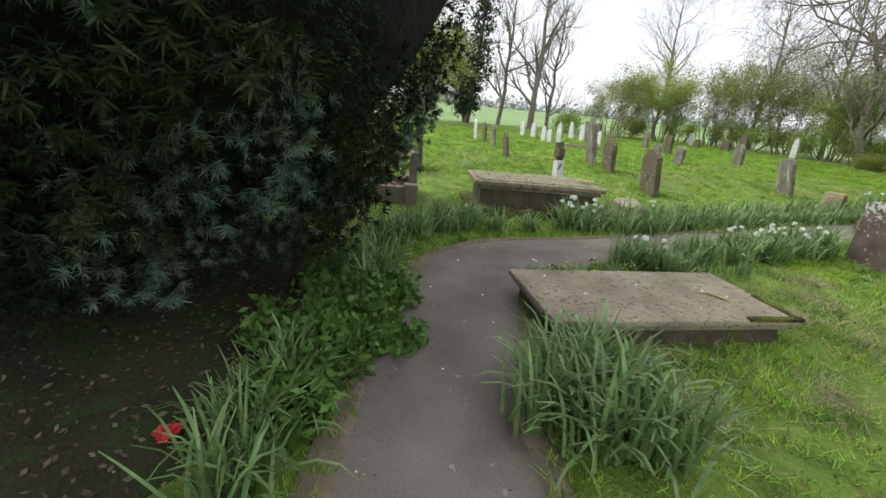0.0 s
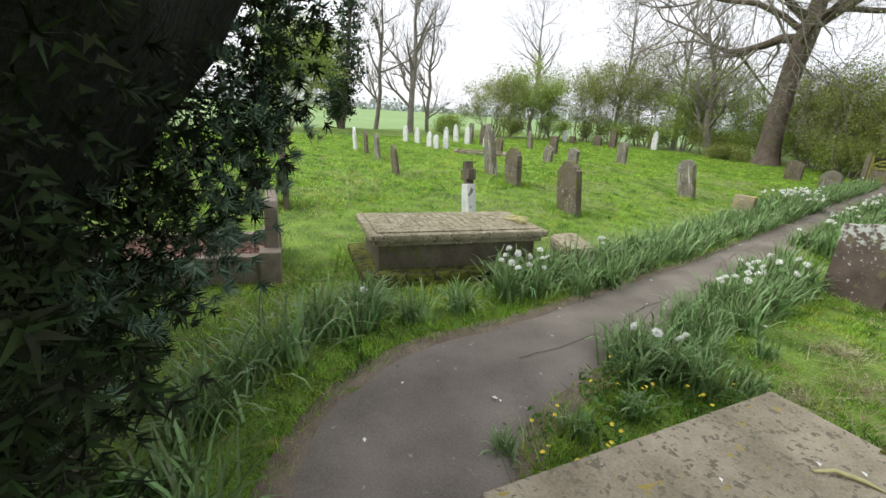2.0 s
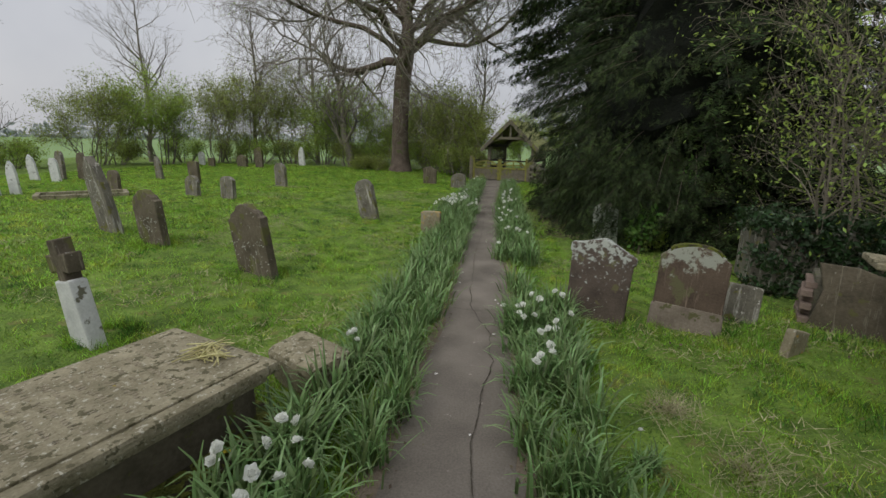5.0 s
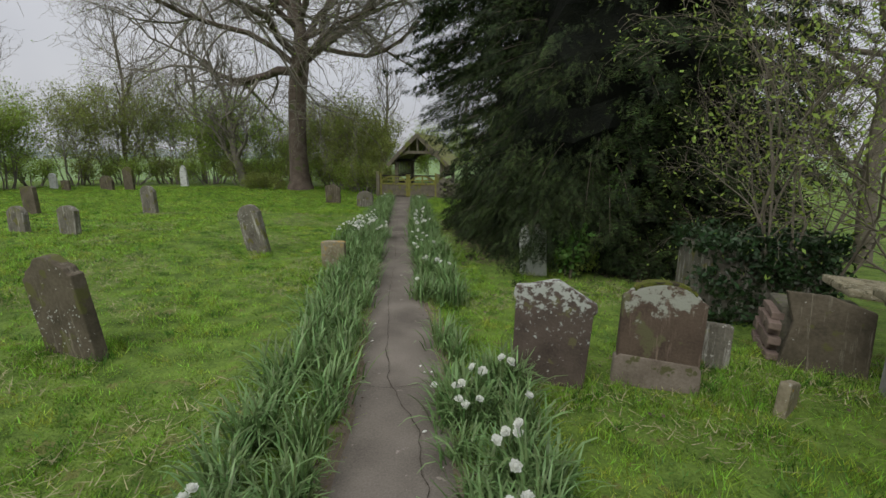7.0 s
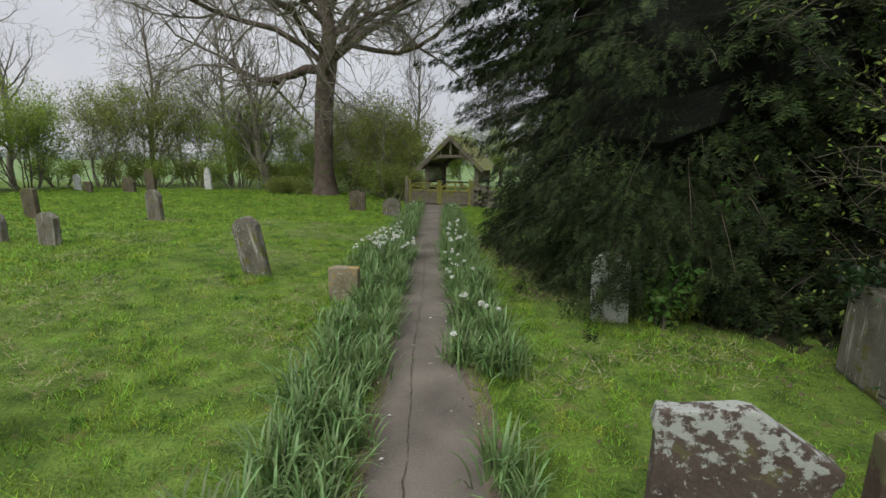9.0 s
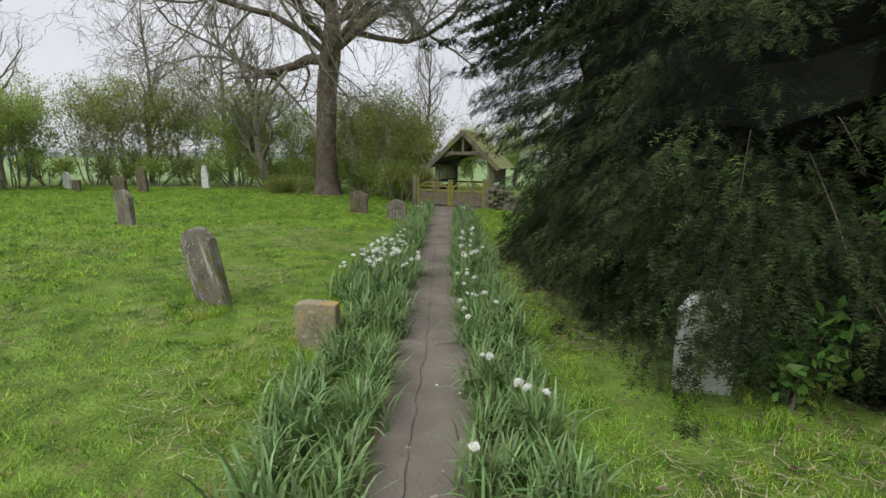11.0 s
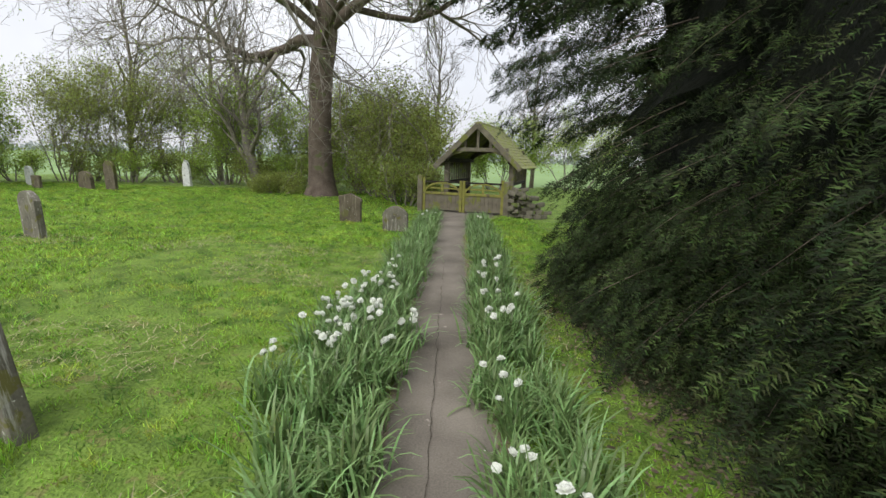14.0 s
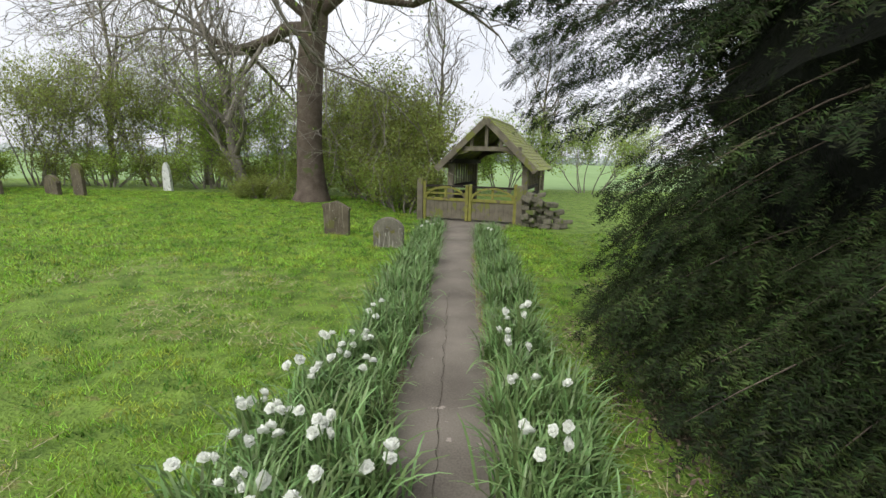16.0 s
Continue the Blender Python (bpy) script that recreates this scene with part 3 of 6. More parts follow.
ground_me.polygons.foreach_set("material_index", outside(cx, cy).astype(np.int32))
ground = tagged(part("ground", ground_me), "mown churchyard grass running out into a green crop field", "ground", kind="structure")

# ---- the footpath ----
ROUTE = [(9.5, -7.2, 0.95), (6, -5.3, 0.95), (3.6, -3.95, 0.95), (2.3, -3.2, 0.95), (1.6, -2.9, 0.95), (0.85, -2.4, 1.0), (0.1, -1.85, 1.15), (-0.28, -1.2, 1.15), (-0.24, -0.4, 0.95), (-0.24, 0.6, 0.85), (-0.26, 2.0, 0.82), (-0.2, 3.2, 0.78), (-0.26, 5.5, 0.76), (-0.28, 8.0, 0.76), (-0.36, 10.5, 0.76), (-0.4, 13, 0.74), (-0.42, 16.4, 0.8), (-0.36, 18.4, 1.1), (-0.12, 20.2, 2.0), (0.1, 21.2, 2.6), (0.8, 23.5, 2.4), (1.8, 27, 2.4)]


def along(route, step):
    """Smooth points on a route of x, y, width."""
    r = np.array(route, float)
    d = np.r_[0, np.cumsum(np.hypot(*np.diff(r[:, :2], axis=0).T))]
    s = np.arange(0, d[-1], step)
    p = np.stack([np.interp(s, d, r[:, i]) for i in range(3)], 1)
    k = np.ones(7) / 7
    for i in range(3):
        p[:, i] = np.convolve(np.pad(p[:, i], 3, mode="edge"), k, "valid")
    return p


rp = along(ROUTE, 0.12)
tan = np.gradient(rp[:, :2], axis=0)
tan /= np.linalg.norm(tan, axis=1, keepdims=True)
nor = np.stack([-tan[:, 1], tan[:, 0]], 1)
COLS = 9
pv = []
for i in range(len(rp)):
    for j in range(COLS):
        u = j / (COLS - 1) * 2 - 1
        edge = noise.noise((i * 0.35, j * 9.0 * (abs(u) > 0.9), 3.0)) * 0.05 * (abs(u) > 0.9)
        x, y = rp[i, :2] + nor[i] * (u * rp[i, 2] / 2 + edge)
        pv.append((x, y, on_ground(x, y) + 0.026 - 0.03 * u ** 4 + noise.noise((x * 2, y * 2, 1)) * 0.006))
pi = (np.arange(len(rp) - 1)[:, None] * COLS + np.arange(COLS - 1)[None]).ravel()
footpath = tagged(part("path", mesh_np("path", pv, np.stack([pi, pi + 1, pi + COLS + 1, pi + COLS], 1), M["path"], True)), "narrow worn brown tarmac footpath between daffodils", "path", kind="structure")


def dirt_edge(side, seed):
    """Crumbled soil along one edge of the path, ragged on both sides."""
    V = []
    for i in range(len(rp)):
        e = rp[i, 2] / 2
        a = e - 0.045 - 0.05 * noise.noise((i * 0.3, seed, 0.0)) - 0.04 * noise.noise((i * 1.1, seed, 4.0))
        lip = 0.026 - 0.03 * (a / e) ** 4
        for u, z in ((a - 0.01, lip - 0.008), (a + 0.03, 0.020), (e + 0.03, 0.020), (e + 0.12, 0.0)):
            x, y = rp[i, :2] + nor[i] * u * side
            V.append((x, y, on_ground(x, y) + z + 0.006 * noise.noise((x * 14, y * 14, seed))))
    k = (np.arange(len(rp) - 1)[:, None] * 4 + np.arange(3)[None]).ravel()
    return mesh_np("dirt_edge", V, np.stack([k, k + 1, k + 5, k + 4], 1), M["soil"], True)


for s_, d_ in ((-1, 2.0), (1, 7.0)):
    part("dirt_edge", dirt_edge(s_, d_), parent=footpath, label="crumbled brown soil along the path's edge")


def crack(points, width, seed):
    """A jagged crack in the surface."""
    rng = np.random.default_rng(seed)
    pts = along([(x, y, width * 0.75) for x, y in points], 0.035)
    V = []
    for i, (x, y, w) in enumerate(pts):
        x += 0.02 * noise.noise((y * 9, x * 9, seed)) + 0.03 * noise.noise((y * 3, x * 3, seed + 5))
        ww = w * rng.uniform(0.3, 1.2)
        t = pts[min(i + 1, len(pts) - 1), :2] - pts[max(i - 1, 0), :2]
        t = t / (np.linalg.norm(t) + 1e-9)
        for s in (-1, 1):
            V.append((x - t[1] * ww * s / 2, y + t[0] * ww * s / 2, on_ground(x, y) + 0.033))
    i = np.arange(len(pts) - 1) * 2
    return mesh_np("crack", V, np.stack([i, i + 1, i + 3, i + 2], 1), M["crack"])


part("crack", crack([(-0.2, -0.6), (-0.12, 0.3), (-0.16, 1.3), (-0.05, 2.3), (-0.12, 3.0), (-0.32, 3.5), (-0.36, 4.4)], 0.012, 1), parent=footpath, label="dark jagged crack")
part("crack", crack([(-0.36, 4.4), (-0.4, 6.0), (-0.36, 7.6), (-0.38, 9.5), (-0.4, 11.0), (-0.42, 14)], 0.009, 2), parent=footpath, label="dark jagged crack")
part("crack", crack([(-0.55, 3.5), (-0.3, 3.42), (0.0, 3.5)], 0.01, 3), parent=footpath, label="dark jagged crack")


def earth_patch(cx, cy, rx, ry, seed):
    """Bare soil under a yew, its colour darkened for shade, with a ragged edge, a little above the lawn's sheet."""
    V, rings, sides = [(cx, cy, on_ground(cx, cy) + 0.03)], 14, 72
    for i in range(1, rings + 1):
        for j in range(sides):
            a = 2 * math.pi * j / sides
            k = i / rings * (1 + 0.10 * noise.noise((math.cos(a) * 2, math.sin(a) * 2, seed)) + 0.07 * noise.noise((math.cos(a) * 9, math.sin(a) * 9, seed)))
            x, y = cx + rx * k * math.cos(a), cy + ry * k * math.sin(a)
            V.append((x, y, on_ground(x, y) + 0.03 - 0.06 * (i / rings) ** 6 + 0.012 * noise.noise((x * 5, y * 5, seed))))
    F = []
    for i in range(rings - 1):
        for j in range(sides):
            a, b = 1 + i * sides + j, 1 + i * sides + (j + 1) % sides
            F.append((a, b, b + sides, a + sides))
    for j in range(0, sides, 2):
        F.append((0, 1 + j, 1 + (j + 1) % sides, 1 + (j + 2) % sides))
    return tagged(part("bare_earth", mesh_np("bare_earth", V, F, M["earth"], True)), "bare earth and moss, coloured darker for the yew's shade", "ground", kind="structure")


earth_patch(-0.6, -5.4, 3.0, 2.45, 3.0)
# Stretched forward so its dark colour also covers the yew's shade.
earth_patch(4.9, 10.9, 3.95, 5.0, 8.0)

# ---- headstones ----
FACE, LONG = -21.0, 69.0


def arc(cx, cz, r, a0, a1, n):
    return [(cx + r * math.cos(radians(a0 + (a1 - a0) * i / n)), cz + r * math.sin(radians(a0 + (a1 - a0) * i / n))) for i in range(n + 1)]


def outline(style, w, h):
    """The outline of a headstone, from the ground up its right side and back down."""
    b = -0.15
    s = w / 2
    if style == "round":
        r = s * 1.08
        a = math.degrees(math.acos(s / r))
        top = h - (r - r * math.sin(radians(a)))
        return [(-s, b), (s, b)] + arc(0, h - r, r, a, 180 - a, 10)
    if style == "shoulder":
        r = s * 0.68
        return [(-s, b), (s, b), (s, h * 0.84), (s * 0.86, h * 0.87), (s * 0.80, h * 0.90)] + [(r * math.cos(radians(a)) * 1.05, h * 0.90 + h * 0.10 * math.sin(radians(a))) for a in range(10, 171, 20)] + [(-s * 0.80, h * 0.90), (-s * 0.86, h * 0.87), (-s, h * 0.84)]
    if style == "gable":
        return [(-s * 0.9, b), (s * 0.9, b), (s * 0.96, h * 0.72), (s * 1.03, h * 0.75), (s * 1.02, h * 0.81), (s * 0.1, h), (-s * 0.05, h), (-s * 0.72, h * 0.93), (-s * 0.98, h * 0.91), (-s * 1.02, h * 0.82), (-s * 0.95, h * 0.78)]
    if style == "gothic":
        pts = [(s * math.cos(t) ** 0.8, h * 0.66 + h * 0.34 * math.sin(t)) for t in [radians(a) for a in (0, 18, 36, 54, 70, 82)]]
        return [(-s, b), (s, b)] + pts + [(0, h)] + [(-x, z) for x, z in reversed(pts)]
    if style == "lancet":
        return [(-s, b), (s, b), (s * 0.92, h * 0.62), (s * 0.62, h * 0.85), (0, h), (-s * 0.62, h * 0.85), (-s * 0.92, h * 0.62)]
    if style == "ogee":
        q = [(s, h * 0.80), (s * 0.86, h * 0.82), (s * 0.80, h * 0.87), (s * 0.5, h * 0.92), (s * 0.28, h * 0.985)]
        return [(-s, b), (s, b)] + q + [(0, h)] + [(-x, z) for x, z in reversed(q)]
    return [(-s, b), (s, b), (s, h * 0.97), (s * 0.4, h), (-s * 0.5, h * 0.99), (-s, h * 0.95)]


def headstone(x, y, w, h, style, mat, label, depth=0.1, lean=0.0, tip=0.0, turn=FACE, seed=0, rough=0.008):
    ob = thing("headstone", pose(x, y, on_ground(x, y), tip, lean, turn), label, "headstone")
    part("stone_slab", slab(outline(style, w, h), depth, 0.014, rough, seed), M[mat], ob)
    return ob


def crust(parent, spread, z0, z1, w, depth, n, seed, mat="lichen", fall=0.0):
    """Patches of lichen as thin uneven discs on the stone's front."""
    rng = np.random.default_rng(seed)
    bm = bmesh.new()
    for _ in range(n):
        r = rng.uniform(0.008, 0.03) * spread
        cx, cz = rng.uniform(-w / 2 + r, w / 2 - r), z0 + (z1 - z0) * rng.beta(2.2, 1.2)
        cz = min(cz, z1 + 0.02 - rng.uniform(0, 0.05) - fall * abs(cx))
        k = 9
        ring = [bm.verts.new((cx + r * rng.uniform(0.65, 1.2) * math.cos(a), -depth / 2 - 0.002, cz + r * rng.uniform(0.65, 1.2) * math.sin(a))) for a in np.linspace(0, 2 * math.pi, k, endpoint=False)]
        mid = bm.verts.new((cx, -depth / 2 - 0.009, cz))
        for i in range(k):
            bm.faces.new((ring[i], ring[(i + 1) % k], mid))
    return tagged(part("lichen", bm, M[mat], parent, "pale grey crust of lichen"), kind="stuff")


stone_d = headstone(1.02, 3.55, 0.66, 0.86, "gable", "red", "red-brown sandstone headstone with gabled top, crusted with white lichen", 0.11, 2.0, -3, seed=1, rough=0.012)
stone_e = headstone(1.88, 3.4, 0.63, 0.86, "shoulder", "redE", "red sandstone headstone with rounded shouldered top and a pale worn foot", 0.12, 2.0, -4, seed=2, rough=0.01)
part("foot", slab([(-0.34, -0.1), (0.34, -0.1), (0.33, 0.17), (0.3, 0.22), (-0.29, 0.24), (-0.33, 0.19)], 0.136, 0.014, 0.008, 4), M["redfoot"], stone_e, "pale worn stone foot")

rim = [(0.225, 0.772), (0.20, 0.80), (0.12, 0.832), (0.0, 0.845), (-0.12, 0.832), (-0.20, 0.80), (-0.225, 0.772)]
part("moss_rim", slab([(x * 1.04, z + 0.032) for x, z in rim] + [(x, z) for x, z in reversed(rim)], 0.13, 0.008, 0.006, 9), M["moss"], stone_e, "yellow-green moss along the arched top")
hs_b = headstone(-3.2, 4.25, 0.62, 0.95, "ogee", "brown", "brown weathered headstone with shaped top and white lichen low down", 0.12, -7, 3, seed=3)
crust(hs_b, 0.38, 0.02, 0.5, 0.6, 0.138, 60, 51)
hs_f = headstone(-5.45, 5.2, 0.62, 0.85, "ogee", "brown", "brown weathered headstone with white lichen near its foot", 0.12, -3, 3, seed=5)
crust(hs_f, 0.38, 0.02, 0.45, 0.56, 0.138, 60, 52)
hs_g = headstone(-6.65, 5.7, 0.5, 1.3, "lancet", "grey", "tall slender lichen-spotted headstone leaning over", 0.14, -10, 4, seed=6)
crust(hs_g, 0.38, 0.1, 1.0, 0.3, 0.158, 60, 53)
hs_c = headstone(-2.98, 8.85, 0.46, 0.92, "shoulder", "grey", "grey headstone with rounded top, streaked with lichen", 0.13, -10, 3, seed=7)
crust(hs_c, 0.38, 0.3, 0.8, 0.5, 0.158, 50, 54)
headstone(-7.44, 3.25, 0.5, 0.68, "round", "brown", "thin brown headstone leaning over in the grass", 0.07, -9, 6, seed=8)
headstone(-10.4, 4.6, 0.5, 0.75, "round", "grey", "thin grey headstone leaning over", 0.08, -12, 4, seed=9)
headstone(-12.0, 5.15, 0.5, 0.72, "round", "brown", "thin brown headstone leaning beside others", 0.08, -6, 4, seed=10)
headstone(-13.1, 5.35, 0.45, 0.78, "lancet", "white", "small pale grey pointed headstone", 0.08, -7, 4, seed=11)
for i, (x, y, w, h) in enumerate([(-17.1, 9.65, 0.46, 0.72), (-16.1, 9.6, 0.46, 0.72), (-14.5, 9.05, 0.42, 0.66), (-13.65, 8.75, 0.38, 0.55), (-13.5, 9.15, 0.42, 0.9), (-17.1, 12.9, 0.48, 0.92), (-15.9, 12.6, 0.46, 0.82), (-13.8, 11.8, 0.44, 0.66)]):
    tagged(headstone(x + 0.35, y + 0.5, w * 0.7, h, "lancet" if i % 3 else "gothic", "white", "small pale whitish headstone with pointed top, in a row", 0.08, (-3, -1, 1, -2, 0, -4, -2, 1)[i], 2, seed=20 + i, turn=5), group="row of pale headstones")
headstone(-11.3, 10.9, 0.55, 0.62, "gothic", "brown", "small dark headstone at the head of a kerbed grave", 0.1, 3, 0, seed=31)
headstone(-13.8, 15.9, 0.42, 0.9, "lancet", "grey", "slender grey pointed headstone with white streaks", 0.1, -4, 2, seed=32)
headstone(-8.6, 10.6, 0.52, 0.56, "round", "grey", "low lichen-covered grey headstone", 0.12, 2, 0, seed=33)
headstone(-11.2, 14.4, 0.55, 0.8, "flat", "brown", "dark brown square headstone", 0.12, 0, 2, seed=34)
headstone(-7.35, 10.3, 0.5, 0.6, "shoulder", "grey", "small lichen-covered headstone with stepped shoulders", 0.12, 1, 0, seed=35)
headstone(-7.75, 14.2, 0.5, 0.82, "round", "grey", "grey headstone with rounded top and pale stains", 0.12, 0, 2, seed=36)
headstone(-14.1, 24.4, 0.6, 1.15, "round", "brown", "brown headstone with rounded top by the hedge", 0.12, 0, 2, seed=37)
headstone(-15.3, 24.6, 0.8, 0.7, "round", "brown", "dark overgrown headstone by the hedge", 0.15, 0, 2, seed=38)
headstone(-12.9, 27.6, 0.5, 1.2, "lancet", "white", "tall whitish headstone under the trees", 0.12, 0, 1, seed=39)
headstone(-18.5, 25.5, 0.5, 0.8, "gothic", "white", "pale headstone far off by the hedge", 0.1, 0, 1, seed=40)
headstone(-17.0, 24.2, 0.55, 0.5, "flat", "brown", "low brown headstone by the hedge", 0.1, 0, 1, seed=41)
headstone(-16.6, 14.3, 0.5, 1.05, "gothic", "grey", "grey pointed headstone among the far graves", 0.12, 2, 0, seed=45)
headstone(-15.9, 14.5, 0.5, 1.0, "gothic", "brown", "brown pointed headstone among the far graves", 0.12, 2, 0, seed=46)
headstone(-3.0, 18.2, 0.62, 0.74, "gable", "brown", "plain brown headstone with a low gabled top", 0.12, 0, 2, seed=42, turn=-8)
headstone(-1.66, 17.0, 0.6, 0.6, "round", "grey", "low grey headstone half hidden by daffodils", 0.12, 0, 2, seed=43, turn=-8)
yst = headstone(-1.38, 7.68, 0.4, 0.46, "flat", "orange", "short square stone covered in orange and white lichen", 0.13, 0, 2, seed=44, turn=-8)
headstone(1.87, 7.0, 0.42, 0.84, "shoulder", "patchy", "white flaking headstone under the hanging yew branches", 0.12, -4, 6, seed=47, turn=-6)
headstone(-5.28, -0.28, 0.5, 1.0, "lancet", "brown", "slender brown headstone spotted with white lichen", 0.09, -5, 2, seed=48)

kf = thing("kerbed_grave", pose(-11.2, 9.75, on_ground(-11.2, 9.75), 0, 0, LONG - 25), "low pale stone kerb round a far grave", "grave")
for sx, sy, lx, ly_ in ((0, -0.45, 2.0, 0.12), (0, 0.45, 2.0, 0.12), (-0.95, 0, 0.12, 0.8), (0.95, 0, 0.12, 0.8)):
    part("kerb", block((lx, ly_, 0.16), (sx, sy, 0.02), 0.015), M["tomb"], kf)
headstone(-5.61, -0.62, 0.55, 0.75, "ogee", "grey", "pale lichened headstone near the yew", 0.1, -5, 3, seed=49)

# leaning stone cross beyond the chest tomb
cross = thing("stone_cross", pose(-3.52, 2.0, on_ground(-3.52, 2.0), 2, -9, FACE), "leaning stone cross, dark head on a lichen-whitened shaft", "gravestone")
part("shaft", slab([(-0.17, -0.15), (0.17, -0.15), (0.12, 0.58), (-0.12, 0.58)], 0.14, 0.02, 0.012, 5), M["patchy"], cross, "shaft whitened with lichen")
HEAD = [(0.74 * hx, hz) for hx, hz in ((-0.09, 0), (0.09, 0), (0.08, 0.11), (0.21, 0.09), (0.22, 0.26), (0.09, 0.25), (0.08, 0.38), (-0.08, 0.38), (-0.09, 0.25), (-0.22, 0.26), (-0.21, 0.09), (-0.08, 0.11))]
part("cross_head", slab(HEAD, 0.13, 0.012, 0.01, 6), M["brown"], cross, "dark stone cross head", pose(0, 0, 0.55))

# ---- the chest tomb by the path ----
tomb = thing("chest_tomb", pose(-2.18, 0.4, on_ground(-2.18, 0.4) - 0.02, 0, 0, LONG), "low weathered limestone chest tomb with moulded slab on mossy plinth", "tomb")
part("plinth", block((2.14, 1.2, 0.16), (0, 0, 0.05), 0.025, rough=0.012, seed=1), M["moss"], tomb, "plinth covered in yellow-green moss")
part("chest", block((1.78, 0.82, 0.32), (0, 0, 0.26), 0.015, rough=0.008, seed=2), M["sideshade"], tomb, "mossy stone sides, darkened for shade")
part("ledger_moulding", block((1.90, 0.92, 0.06), (0, 0, 0.42), 0.022, rough=0.006, seed=3), M["tomb"], tomb)
top = part("ledger_slab", block((2.0, 1.02, 0.07), (0, 0, 0.485), 0.02, rough=0.007, seed=4), M["tomb"], tomb, "pitted slab with worn lettering")
part("raised_panel", block((1.84, 0.86, 0.02), (0, 0, 0.524), 0.008, rough=0.003, seed=6), M["tomb"], top)
rng = np.random.default_rng(5)
ins = bmesh.new()
for row in range(15):
    x = -0.70 + row * 0.095
    y = -0.34 + rng.uniform(0, 0.06)
    while y < 0.32:
        ln = rng.uniform(0.008, 0.022)
        if rng.random() < 0.72:
            block((0.034 * rng.uniform(0.5, 1.1), ln, 0.004), (x + rng.uniform(-0.006, 0.006), y + ln / 2, 0.535), 0.0, ins)
        y += ln + rng.uniform(0.008, 0.02)
tagged(part("inscription", ins, M["ledger"], top, "rows of eroded unreadable lettering"), kind="stuff")

# bundle of cut stalks left on the slab
V, F = [], []
polys = []
for i in range(34):
    a = rng.uniform(0, math.pi)
    c = np.array([rng.normal(0, 0.035), rng.normal(0, 0.045), 0.008 + rng.uniform(0, 0.035)])
    d = np.array([math.cos(a), math.sin(a), 0]) * rng.uniform(0.07, 0.15)
    bend = np.array([-d[1], d[0], 0]) * rng.uniform(-0.4, 0.4)
    polys.append(([c - d, c + bend + (0, 0, 0.01), c + d], [0.004, 0.005, 0.003]))
v, f = tubes(polys, 4)
tagged(part("cut_stalks", mesh_np("cut_stalks", v, f, M["straw"]), m=pose(-1.78, 1.12, on_ground(-2.18, 0.4) + 0.515, 0, 0, 40)), "bundle of dry yellowish cut flower stalks lying on the tomb slab", "plant debris")

# broken block at the head of the tomb
rub = thing("broken_stone", pose(-1.42, 1.75, on_ground(-1.42, 1.75), 6, -4, 60), "broken mossy block of stone lying in the grass", "stone")
part("block", block((0.34, 0.52, 0.36), (0, 0, 0.13), 0.05, rough=0.05, seed=8), M["tomb"], rub)

# ---- the ledger stone beside the path ----
led = thing("ledger_stone", pose(1.34, -0.94, on_ground(1.34, -0.94), 0, 0, 75.7), "flat ledger gravestone with moulded edge, moss and yellow lichen", "gravestone")
part("bed", block((1.86, 0.82, 0.2), (0, 0, 0.05), 0.02, rough=0.01, seed=9), M["sideshade"], led, "mossy sides, darkened for shade")
part("moulded_edge", block((1.97, 0.93, 0.05), (0, 0, 0.155), 0.02, rough=0.006, seed=10), M["ledger"], led)
part("slab", block((2.03, 0.99, 0.05), (0, 0, 0.2), 0.018, rough=0.006, seed=11), M["ledger"], led)
part("moss_strip", block((0.5, 0.05, 0.035), (0.78, -0.475, 0.222), 0.014, rough=0.018, seed=12), M["moss"], led, "yellow moss along the edge")
part("moss_strip", block((0.05, 0.42, 0.03), (0.99, -0.25, 0.222), 0.012, rough=0.018, seed=13), M["moss"], led, "yellow moss along the edge")

# ---- kerbed grave with red chippings beside the yew ----
kg = thing("kerbed_grave", pose(-3.35, -1.95, on_ground(-3.3, -1.9), 0, 0, FACE), "kerbed grave filled with red chippings, brown stone kerb and headstone", "grave")
kg.matrix_basis = pose(-3.38, -2.25, on_ground(-3.3, -1.9), 0, 0, LONG)
part("side_kerb", block((1.95, 0.12, 0.3), (0, -0.41, 0.08), 0.012), M["kerb"], kg)
part("side_kerb", block((1.95, 0.12, 0.3), (0, 0.41, 0.08), 0.012), M["kerb"], kg)
part("end_kerb", block((0.12, 0.7, 0.3), (-0.92, 0, 0.08), 0.012), M["kerb"], kg)
part("corner_block", block((0.2, 0.2, 0.36), (0.98, -0.42, 0.1), 0.02), M["kerb"], kg)
part("corner_block", block((0.2, 0.2, 0.36), (0.98, 0.42, 0.1), 0.02), M["kerb"], kg)
part("headstone_slab", slab([(-0.36, 0), (0.36, 0), (0.36, 0.62), (0.3, 0.68), (-0.3, 0.68), (-0.36, 0.62)], 0.12, 0.01, 0.002, 3), M["kerb"], kg, m=pose(1.0, 0, 0.05, 0, 0, 90))
rng = np.random.default_rng(7)
chip = bmesh.new()
bmesh.ops.create_icosphere(chip, subdivisions=1, radius=0.016)
cv = np.array([v.co for v in chip.verts])
cf = np.array([[v.index for v in f.verts] for f in chip.faces])
chip.free()
n = 1500
P = np.stack([rng.uniform(-0.85, 0.88, n), rng.uniform(-0.34, 0.34, n), 0.13 + rng.uniform(0, 0.035, n)], 1)
v, f = scatter(cv, cf, P, rng.normal(0, 1, P.shape), rng.uniform(0.6, 1.3, n), rng)
tagged(part("chippings", mesh_np("chippings", v, f, M["chips"]), parent=kg, label="loose red stone chippings"), kind="stuff")
